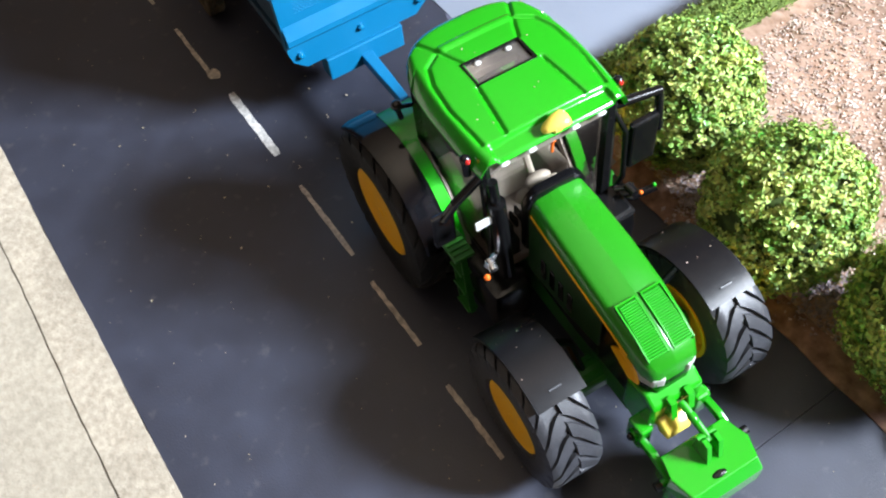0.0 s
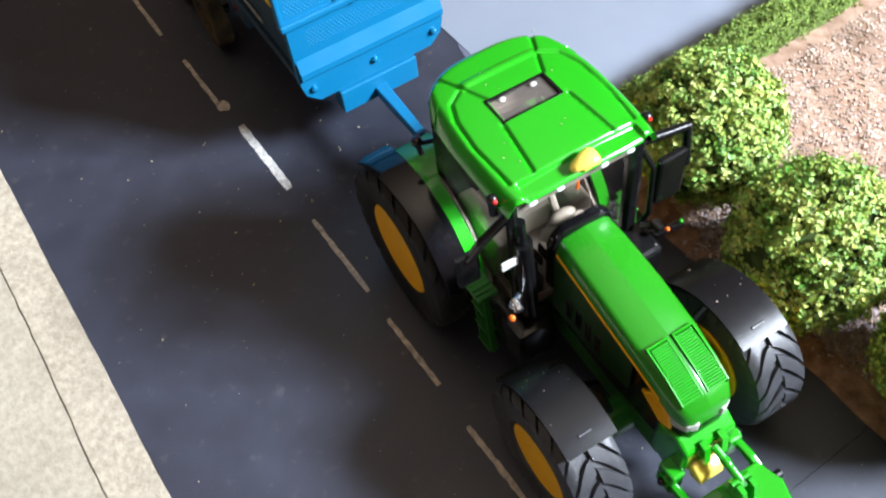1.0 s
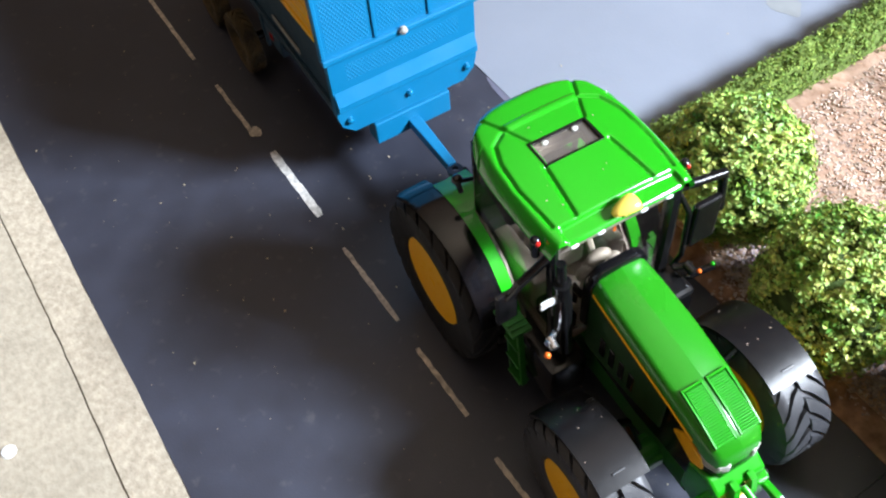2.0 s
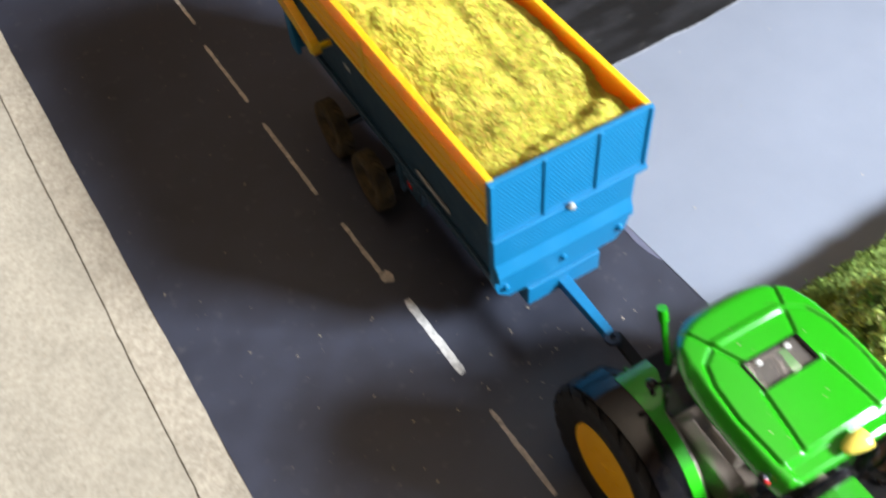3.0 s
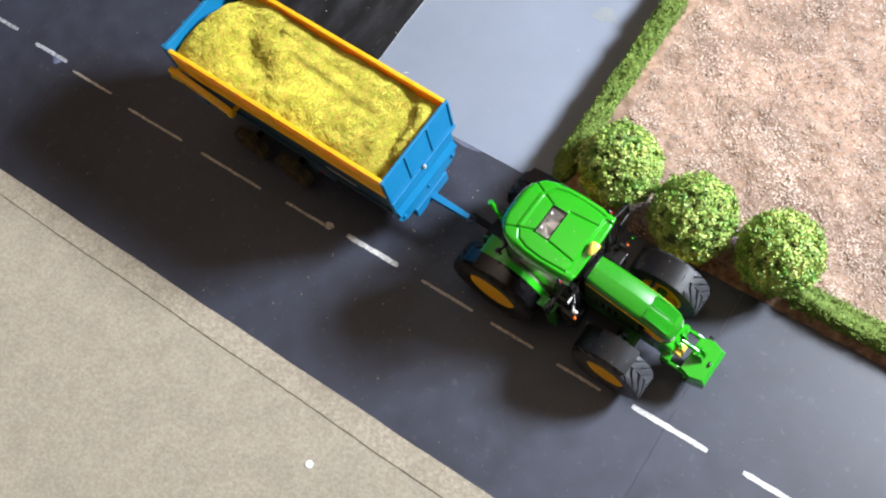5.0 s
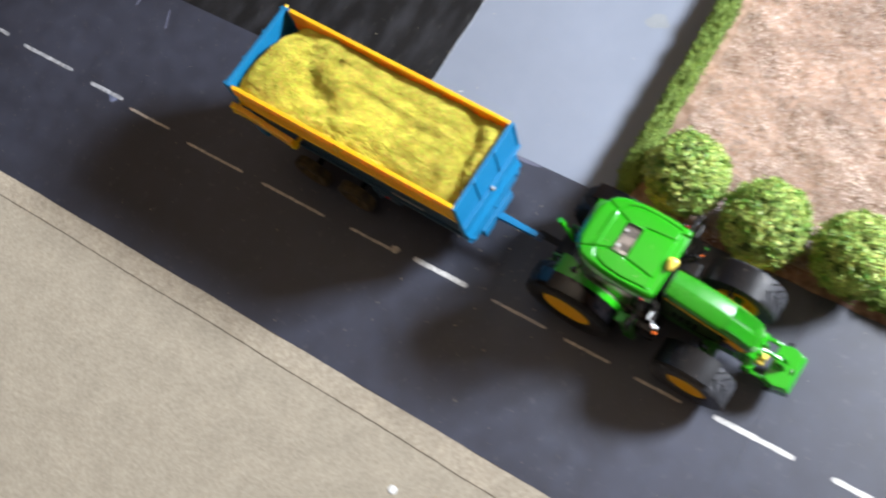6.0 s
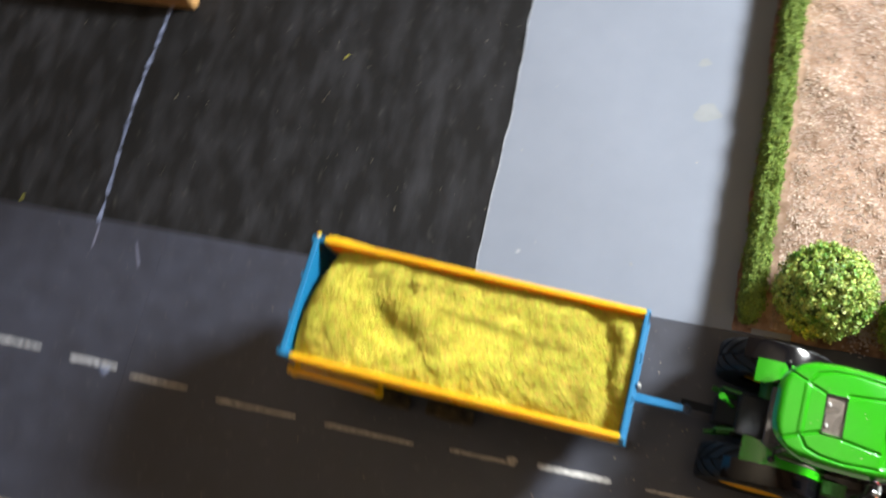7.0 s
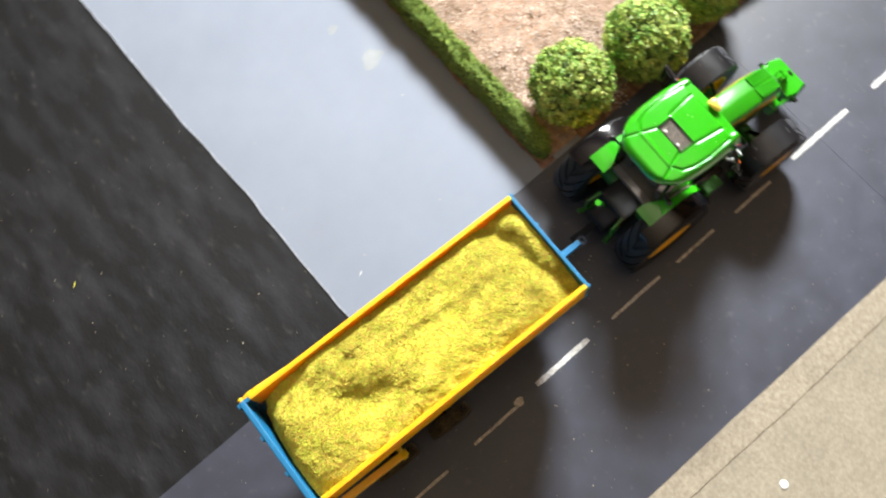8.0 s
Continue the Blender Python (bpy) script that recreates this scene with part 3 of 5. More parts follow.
def hedge(name, x0, y0, x1, y1, width, height, n, seed, label):
    """A low hedge along a line, rough on its outer face and clipped on top."""
    length = math.hypot(x1 - x0, y1 - y0)
    h = thing(name, x0, y0, 0.02, math.degrees(math.atan2(y1 - y0, x1 - x0)), label, "hedge", "hedges round the bed")
    bm = bmesh.new()
    rings = []
    k = int(length * 7)
    for i in range(k + 1):
        s = length * i / k
        ring = []
        end = min(1.0, 0.35 + s * 2.0)
        for a in range(15):
            t = math.pi * a / 14
            c, d = math.cos(t), math.sin(t)
            g = (1 + 0.16 * lump((s, c * 2, d + seed), 1.6)) * end
            ring.append((s, math.copysign(abs(c) ** 0.55, c) * width / 2 * g, abs(d) ** 0.55 * height * g * 0.96))
        rings.append(ring)
    loft(bm, rings)
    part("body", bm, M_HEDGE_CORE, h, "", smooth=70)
    rng = np.random.default_rng(seed)
    s = rng.uniform(0, length, n)
    t = math.pi * rng.random(n)
    c, d = np.cos(t), np.sin(t)
    g = np.array([(1 + 0.16 * lump((a, b * 2, e + seed), 1.6)) * min(1.0, 0.35 + a * 2) for a, b, e in zip(s, c, d)]) + rng.normal(0, 0.05, n)
    p = np.stack([s, np.sign(c) * np.abs(c) ** 0.55 * width / 2 * g, np.maximum(0.0, np.abs(d) ** 0.55 * height * g)], 1)
    p += 0.07 * np.stack([0 * s, c, 0.35 * d], 1) * np.array([lump((a, b * 2, e + seed), 5, 2) for a, b, e in zip(s, c, d)])[:, None] * 2.2
    o = np.stack([rng.normal(0, 0.2, n), c, d], 1)
    flakes("foliage", p, o, 0.036, M_HEDGE, h, seed + 1, aspect=1.5, lay=0.8, label="fine mid-green leaf flakes")
    return h


# ---- trailer ----
def wheel(name, parent, x, y, z, r, w, rim_r, side, tyre_mat, rim_mat, lugs, disc=False, depth=0.055, inner=True):
    """A wheel under its vehicle: tyre with raised lugs, rim and hub. side: -1 right, 1 left (outer face)."""
    hub = new(name)
    hub.empty_display_size = 0.01
    hub.parent = parent
    hub.matrix_basis = at(x, y, z)
    bm = bmesh.new()
    h = w / 2
    pitch = 2 * math.pi / lugs
    def tread_row(s, fr):
        """One ring across the tread at fr of the half width: raised lugs with grooves between them."""
        wd = (0.125 + 0.045 * fr) * 17 / lugs
        turn = (fr ** 1.5) * pitch * 1.45
        drop = max(0.0, fr - 0.75) / 0.25
        base = r * (1 - depth - 0.01 * min(1.0, fr / 0.75) - 0.075 * drop)
        top = r * (1.0 - 0.05 * drop)
        if fr < 0.01:
            offs, hi = [pitch * (k - 3) / 8 for k in range(8)], [0] * 8
        else:
            offs, hi = [-wd, -wd * 0.88, -wd * 0.4, 0.0, wd * 0.4, wd * 0.88, wd, pitch / 2], [0, 1, 1, 1, 1, 1, 0, 0]
        ring = []
        for c in range(lugs * 8):
            k = (c + (4 if s > 0 else 0)) % 8
            lug = (c + (4 if s > 0 else 0)) // 8
            a = lug * pitch + offs[k] + turn - (pitch / 2 if s > 0 else 0)
            rr = top if hi[k] else base
            ring.append(bm.verts.new((rr * math.cos(a), s * h * fr, -rr * math.sin(a))))
        return ring
    def side_ring(s, rr, y):
        turn = pitch * 1.45
        return [bm.verts.new((rr * math.cos(a), s * y, -rr * math.sin(a))) for a in [turn + pitch * (c - 3) / 8 for c in range(lugs * 8)]]
    rows = []
    for s in (-1, 1):
        half = [tread_row(s, fr) for fr in (0.04, 0.2, 0.4, 0.6, 0.75, 0.88, 0.97)]
        half += [side_ring(s, rr, y) for rr, y in ((r * 0.83, h), (r * 0.74, h * 0.985), (rim_r + 0.05 * r, h * 0.95), (rim_r, h * 0.82))]
        rows = half[::-1] + [tread_row(-1, 0.0)] if s < 0 else rows + half
    for p, q in zip(rows, rows[1:]):
        for c in range(len(p)):
            e = (c + 1) % len(p)
            bm.faces.new((p[c], p[e], q[e], q[c]))
    bmesh.ops.recalc_face_normals(bm, faces=bm.faces)
    part("tyre", bm, tyre_mat, hub, "", smooth=35)
    bm = bmesh.new()
    o = side
    if disc:
        spin(bm, [(0.0, o * h * 0.90), (rim_r * 0.10, o * h * 0.90), (rim_r * 0.12, o * h * 0.875), (rim_r * 0.86, o * h * 0.865), (rim_r * 0.90, o * h * 0.885),
                  (rim_r * 0.98, o * h * 0.885), (rim_r * 1.0, o * h * 0.85), (rim_r, o * h * 0.6), (rim_r, -o * h * 0.6), *([(rim_r * 1.1, -o * h * 1.01), (rim_r * 0.98, -o * h * 1.01)] if inner else []), (rim_r * 0.9, -o * h * 0.5),
                  (rim_r * 0.3, -o * h * 0.4), (0.0, -o * h * 0.4)], 48)
    else:
        spin(bm, [(0.0, o * h * 0.55), (rim_r * 0.25, o * h * 0.55), (rim_r * 0.3, o * h * 0.35), (rim_r * 0.7, o * h * 0.3), (rim_r * 0.85, o * h * 0.75),
                  (rim_r * 1.02, o * h * 0.9), (rim_r, o * h * 0.6), (rim_r, -o * h * 0.7), (0.0, -o * h * 0.5)], 40)
    part("rim", bm, rim_mat, hub, "", smooth=35)
    bm = bmesh.new()
    for i in range(8):
        a = 2 * math.pi * i / 8
        rod(bm, (rim_r * 0.42 * math.cos(a), o * h * (0.84 if disc else 0.3), rim_r * 0.42 * math.sin(a)),
            (rim_r * 0.42 * math.cos(a), o * h * (0.885 if disc else 0.4), rim_r * 0.42 * math.sin(a)), rim_r * 0.05, 6)
    part("wheel_nuts", bm, rim_mat, hub)
    return hub


def flare(bm):
    """Widens the upper body a little towards the tailgate."""
    for v in bm.verts:
        v.co.y *= 1 + 0.036 * max(0.0, -v.co.x / 7)
    return bm


def trailer():
    T = thing("silage_trailer", 1.82, 1.865, 0.0, -2.5, "blue toy silage trailer with yellow side boards, heaped full", "trailer")
    L = -7.06
    # lower tub: sides, floor
    bm = bmesh.new()
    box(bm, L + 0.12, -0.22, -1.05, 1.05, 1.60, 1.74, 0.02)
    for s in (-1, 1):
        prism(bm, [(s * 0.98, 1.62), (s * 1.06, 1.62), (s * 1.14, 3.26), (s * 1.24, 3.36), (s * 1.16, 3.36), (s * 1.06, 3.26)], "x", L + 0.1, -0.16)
    part("tub", bm, M_BLUE_SHADED, T, "dusty blue lower body, shade in its colour")
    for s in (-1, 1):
        part("side_rail", boxes((L + 0.1, -0.2, min(s * 1.0, s * 1.13), max(s * 1.0, s * 1.13), 1.58, 1.74), bevel=0.02), M_BLUE_SHADED, T, "dusty blue lower rail, shade in its colour")
    # yellow boards: sheet, top lip and folded front end
    for s in (-1, 1):
        bm = bmesh.new()
        face = [(1.16, 3.32), (1.27, 3.32), (1.305, 3.34), (1.305, 3.43), (1.275, 3.445)]
        for z in (3.58, 3.80):
            face += [(1.275, z), (1.29, z + 0.01), (1.29, z + 0.045), (1.275, z + 0.055)]
        face += [(1.285, 4.10), (1.27, 4.15), (1.18, 4.15), (1.165, 4.10)]
        prism(bm, [(s * y, z) for y, z in face], "x", -6.86, -0.06)
        part("side_board", flare(bm), M_YELLOW_BOARD, T, "yellow upper side board", smooth=40)
        bm = boxes((-3.55, -3.45, min(s * 1.27, s * 1.30), max(s * 1.27, s * 1.30), 3.42, 4.05), bevel=0.01)
        part("board_seam", flare(bm), M_YELLOW_BOARD, T)
    # front panel
    bm = bmesh.new()
    box(bm, -0.08, 0.0, -1.29, 1.29, 3.02, 4.14, 0.015)
    box(bm, -0.08, 0.07, -1.29, 1.29, 2.94, 3.04, 0.02)
    prism(bm, [(-1.2, 2.98), (-1.2, 1.80), (-1.15, 1.60), (-0.96, 1.42), (0.96, 1.42), (1.15, 1.60), (1.2, 1.80), (1.2, 2.98)], "x", -0.20, -0.06)
    prism(bm, [(-0.08, 2.34), (0.03, 2.08), (0.03, 1.98), (-0.08, 1.86)], "y", -1.18, 1.18)
    fp = part("front_panel", bm, M_BLUE, T, "blue ribbed front panel")
    for y in (-1.25, -0.43, 0.43, 1.25):
        part("panel_rib", boxes((-0.04, 0.032, y - 0.03, y + 0.03, 3.05, 4.12), bevel=0.012), M_BLUE, fp)
    # expanded-metal mesh: staggered rows of small raised studs
    bm = bmesh.new()
    def studs(x, y0, y1, z0, z1):
        row, z = 0, z0
        while z < z1:
            y = y0 + (0.027 if row % 2 else 0.0)
            while y < y1:
                ring = [bm.verts.new((x, y + a, z + b)) for a, b in ((-0.022, 0.0), (0.0, -0.018), (0.022, 0.0), (0.0, 0.018))]
                tip = bm.verts.new((x + 0.009, y, z))
                for k in range(4):
                    bm.faces.new((ring[k], ring[(k + 1) % 4], tip))
                y += 0.055
            z += 0.044
            row += 1
    for y0, y1 in ((-1.16, -0.51), (-0.36, 0.36), (0.51, 1.16)):
        studs(-0.001, y0, y1, 3.13, 4.03)
    studs(-0.061, -0.93, 0.93, 2.45, 2.74)
    part("mesh", bm, M_BLUE, fp, "blue grille mesh")["kind"] = "stuff"
    for y, z, x, r in ((-0.04, 3.03, 0.07, 0.06), (-1.02, 1.70, -0.06, 0.055), (1.02, 1.70, -0.06, 0.055), (0.0, 1.70, -0.06, 0.05)):
        bm = bmesh.new()
        rod(bm, (x, y, z), (x + 0.05, y, z), r, 14)
        ball(bm, (x + 0.05, y, z), r * 0.85, (0.5, 1, 1), 12)
        part("bolt", bm, M_STICKER if z > 2.5 else M_BLUE_GLOSS, T, "pale round bolt head" if z > 2.5 else "", smooth=40)
    part("bumper", boxes((-0.3, 0.0, -0.66, 0.66, 0.98, 1.40), bevel=0.02), M_BLUE, T, "blue front cross beam")
    # drawbar and hitch plate
    bm = bmesh.new()
    prism(bm, [(-0.05, -0.10), (1.14, -0.07), (1.14, 0.07), (-0.05, 0.10)], "z", 1.02, 1.2, 0.015)
    box(bm, -6.6, -0.12, -0.5, -0.36, 1.0, 1.60, 0.015)
    box(bm, -6.6, -0.12, 0.36, 0.5, 1.0, 1.60, 0.015)
    part("drawbar", bm, M_BLUE, T, "blue drawbar and chassis rails")
    spin_part = bmesh.new()
    spin(spin_part, [(0.05, 1.06), (0.12, 1.06), (0.12, 1.13), (0.05, 1.13), (0.05, 1.06)], 18, "z")
    bmesh.ops.translate(spin_part, vec=(1.22, 0, 0.02), verts=spin_part.verts)
    part("hitch_ring", spin_part, M_NAVY, T, "dull navy hitch ring", smooth=40)
    # axles and wheels
    for x in (-3.95, -5.52):
        bm = bmesh.new()
        rod(bm, (x, -1.3, 0.58), (x, 1.3, 0.58), 0.09, 12)
        box(bm, x - 0.15, x + 0.15, -0.5, -0.36, 0.66, 1.02)
        box(bm, x - 0.15, x + 0.15, 0.36, 0.5, 0.66, 1.02)
        part("axle", bm, M_BLACK, T, "black axle")
        for s in (-1, 1):
            wheel("wheel", T, x, s * 1.33, 0.58, 0.58, 0.30, 0.34, s, M_MUDDY, M_MUDDY, 22)
    # tailgate and its lifting arms
    bm = bmesh.new()
    box(bm, L - 0.04, L + 0.08, -1.26, 1.26, 1.4, 4.15, 0.02)
    gate = part("tailgate", flare(bm), M_BLUE, T, "blue tailgate")
    for y in (-1.2, -0.42, 0.42, 1.2):
        part("gate_rib", flare(boxes((L - 0.1, L - 0.03, y - 0.05, y + 0.05, 1.45, 4.13), bevel=0.015)), M_BLUE, gate)
    bm = bmesh.new()
    rod(bm, (L + 0.02, 1.22, 4.09), (L + 0.02, 1.33, 4.09), 0.05, 12)
    part("gate_pin", flare(bm), M_YELLOW_BOARD, gate, "yellow hinge pin", smooth=45)
    for s in (-1, 1):
        part("gate_post", flare(boxes((L + 0.07, L + 0.22, min(s * 1.17, s * 1.26), max(s * 1.17, s * 1.26), 1.4, 4.14), bevel=0.015)), M_BLUE, gate)
    for s in (-1, 1):
        bm = bmesh.new()
        prism(bm, [(-7.1, 3.05), (-7.1, 3.38), (-6.75, 3.42), (-5.2, 2.98), (-5.05, 2.82), (-5.1, 2.72), (-5.3, 2.74), (-6.7, 3.12), (-6.8, 3.02)],
              "y", min(s * 1.35, s * 1.50), max(s * 1.35, s * 1.50), 0.012)
        rod(bm, (-5.16, s * 1.15, 2.82), (-5.16, s * 1.53, 2.82), 0.06, 12)
        rod(bm, (-6.95, s * 1.2, 3.22), (-6.95, s * 1.54, 3.22), 0.07, 12)
        part("tailgate_arm", flare(bm), M_YELLOW_BOARD, T, "yellow tailgate lifting arm")
        part("side_sticker", prism(bmesh.new(), [(s * 1.09, 1.95), (s * 1.112, 1.95), (s * 1.120, 2.05), (s * 1.098, 2.05)], "x", -2.50, -1.50), M_STICKER, T, "worn pale side sticker")
        part("side_sticker", prism(bmesh.new(), [(s * 1.086, 2.40), (s * 1.104, 2.40), (s * 1.109, 2.50), (s * 1.091, 2.50)], "x", -4.95, -4.72), M_STICKER, T, "worn pale side sticker")
        part("side_bracket", boxes((-3.16, -3.06, min(s * 1.1, s * 1.16), max(s * 1.1, s * 1.16), 1.0, 1.66), bevel=0.015), M_BLUE_SHADED, T)
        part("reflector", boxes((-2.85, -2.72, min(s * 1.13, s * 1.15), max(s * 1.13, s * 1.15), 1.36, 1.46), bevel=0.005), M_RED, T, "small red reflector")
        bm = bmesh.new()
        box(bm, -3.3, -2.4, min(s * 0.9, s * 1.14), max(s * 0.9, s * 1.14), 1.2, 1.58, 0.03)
        part("toolbox", bm, M_BLUE_SHADED, T, "dusty blue side box, shade in its colour")
    return T


def load_height(x, y):
    """Top of the silage, in the trailer's own inches."""
    def dent(x0, y0, x1, y1, w):
        px, py = x1 - x0, y1 - y0
        t = max(0.0, min(1.0, ((x - x0) * px + (y - y0) * py) / (px * px + py * py)))
        return math.exp(-((x - x0 - t * px) ** 2 + (y - y0 - t * py) ** 2) / (w * w))
    def trough(w, *p):
        return max(dent(*p[i], *p[i + 1], w) for i in range(len(p) - 1))
    x, y = x + 0.07 * lump((x, y, 7), 1.3, 2), y + 0.07 * lump((x, y, 17), 1.3, 2)
    bank = max(0.0, min(1.0, (y - 0.78) / 0.42))
    z = 3.98 - 0.18 * (max(0.0, min(1.15, -y)) / 1.15) ** 4 - (0.10 + 0.06 * math.sin(x * 1.5 + 0.6)) * bank * bank * (3 - 2 * bank)
    z += 0.22 * math.exp(-((x + 6.10) / 0.72) ** 2 - ((y + 0.15) / 0.95) ** 2)     # heap near the tailgate
    z += 0.13 * math.exp(-((x + 4.3) / 0.60) ** 2 - ((y - 0.45) / 0.6) ** 2)
    z += 0.04 * dent(-5.20, 0.95, -4.85, 0.25, 0.28)
    z -= 0.17 * trough(0.33, (-5.98, 0.85), (-5.55, 0.14), (-4.85, -0.37), (-4.40, -0.55))   # broad curved crease
    z -= 0.11 * dent(-4.86, 0.76, -4.74, 0.56, 0.16)
    z += 0.08 * dent(-4.3, -0.55, -0.9, -0.45, 0.42)
    z -= 0.03 * dent(-4.0, 0.62, -1.3, 0.50, 0.15) + 0.04 * dent(-3.9, 0.28, -1.2, 0.02, 0.14)         # long furrows
    z -= 0.035 * dent(-3.2, -0.10, -1.0, -0.30, 0.12)
    z -= 0.17 * trough(0.25, (-0.85, 1.0), (-0.62, 0.40), (-0.55, -0.30), (-0.38, -0.85))    # dip by the front panel
    z += 0.05 * dent(-0.36, 0.80, -0.20, -0.2, 0.24)
    z += 0.035 * dent(-4.0, -0.12, -1.0, -0.10, 0.12) + 0.03 * dent(-3.8, 0.42, -1.1, 0.30, 0.10)
    side = max(0.0, min(1.0, (y + 0.75) / 1.5))
    z -= (0.12 + 0.42 * side) * math.exp(-((x + 6.98) / 0.22) ** 2)                # falls away at the tailgate
    z -= 0.52 * math.exp(-((x + 6.95) / 0.55) ** 2 - ((y - 1.15) / 0.55) ** 2)
    z += 0.040 * lump((x * 0.55, y, 0), 2.4, 3) + 0.014 * lump((x * 0.7, y, 5), 7, 3)
    return z


def load():
    S = thing("silage_load", 1.82, 1.865, 0.0, -2.5, "heap of chopped yellow-green silage filling the trailer", "silage")
    bm = bmesh.new()
    nx, ny = 170, 64
    g = []
    for i in range(nx + 1):
        x = -6.93 + (6.93 - 0.1) * i / nx
        g.append([bm.verts.new((x, -1.14 + 2.28 * j / ny, load_height(x, -1.14 + 2.28 * j / ny))) for j in range(ny + 1)])
    for i in range(nx):
        for j in range(ny):
            bm.faces.new((g[i][j], g[i + 1][j], g[i + 1][j + 1], g[i][j + 1]))
    rim = [e for e in bm.edges if e.is_boundary]
    low = bmesh.ops.extrude_edge_only(bm, edges=rim)
    for v in low["geom"]:
        if isinstance(v, bmesh.types.BMVert):
            v.co.z, v.co.y = 2.9, v.co.y * 0.9
    part("silage_mass", flare(bm), M_SILAGE, S, smooth=75)
    rng = np.random.default_rng(21)
    n = 75000
    x, y = rng.uniform(-6.9, -0.12, n), rng.uniform(-1.13, 1.13, n)
    z = np.array([load_height(a, b) for a, b in zip(x, y)]) + rng.uniform(0.0, 0.018, n)
    flakes("chopped_silage", np.stack([x, y * (1 + 0.036 * np.maximum(0, -x / 7)), z], 1), np.tile([0, 0, 1.0], (n, 1)), 0.034, M_STRAND, S, 22, aspect=2.2, lay=0.13,
           label="loose chopped strands")
    return S


# ---- tractor ----
def roof_shape(u, v):
    """Plan and height of the cab roof; u forward, v left, both -1 to 1."""
    kx, ky = (0.09, 0.10) if u > 0 else (0.60, 0.13)
    x = 0.87 + (1.09 if u > 0 else 1.10) * u * math.sqrt(1 - kx * v ** 4)
    y = (1.005 - 0.15 * max(0.0, (0.9 - x) / 1.1) ** 1.6) * v * math.sqrt(1 - ky * u ** 4)
    edge = max(abs(u), abs(v))
    z = 3.87 - 0.05 * u * u - 0.05 * v * v
    if edge > 0.82:
        side = max(0.0, (abs(v) - 0.82) / 0.18) ** 2.2
        z -= max(0.19 * side if u > -0.6 else 0.13 * side, 0.035 * max(0.0, (u - 0.95) / 0.05) ** 2, 0.13 * max(0.0, (-u - 0.82) / 0.18) ** 2.2)
    def groove(p, q, w=0.024, d=0.036):
        px, py = q[0] - p[0], q[1] - p[1]
        t = max(0.0, min(1.0, ((x - p[0]) * px + (abs(y) - p[1]) * py) / (px * px + py * py)))
        dist = math.hypot(x - p[0] - t * px, abs(y) - p[1] - t * py)
        return d * math.exp(-(dist / w) ** 2)
    z -= max(groove((1.69, 0.50), (1.02, 0.42)), groove((0.60, 0.37), (0.30, 0.49)), groove((0.30, 0.49), (-0.05, 0.64)),
             groove((1.68, 0.79), (1.10, 0.835)), groove((1.10, 0.835), (0.68, 0.80)), groove((0.68, 0.80), (0.42, 0.71)),
             groove((0.42, 0.71), (0.29, 0.52)), 0.0)
    step = max(0.0, min(1.0, (x - 1.715) / 0.06)) * max(0.0, min(1.0, (0.765 - abs(y)) / 0.04))
    z -= 0.055 * step * step * (3 - 2 * step)
    z += 0.024 * math.exp(-((x - 0.27) / 0.05) ** 4) / (1 + math.exp((abs(y) - 0.49) * 60))
    return x, y + 0.025, z


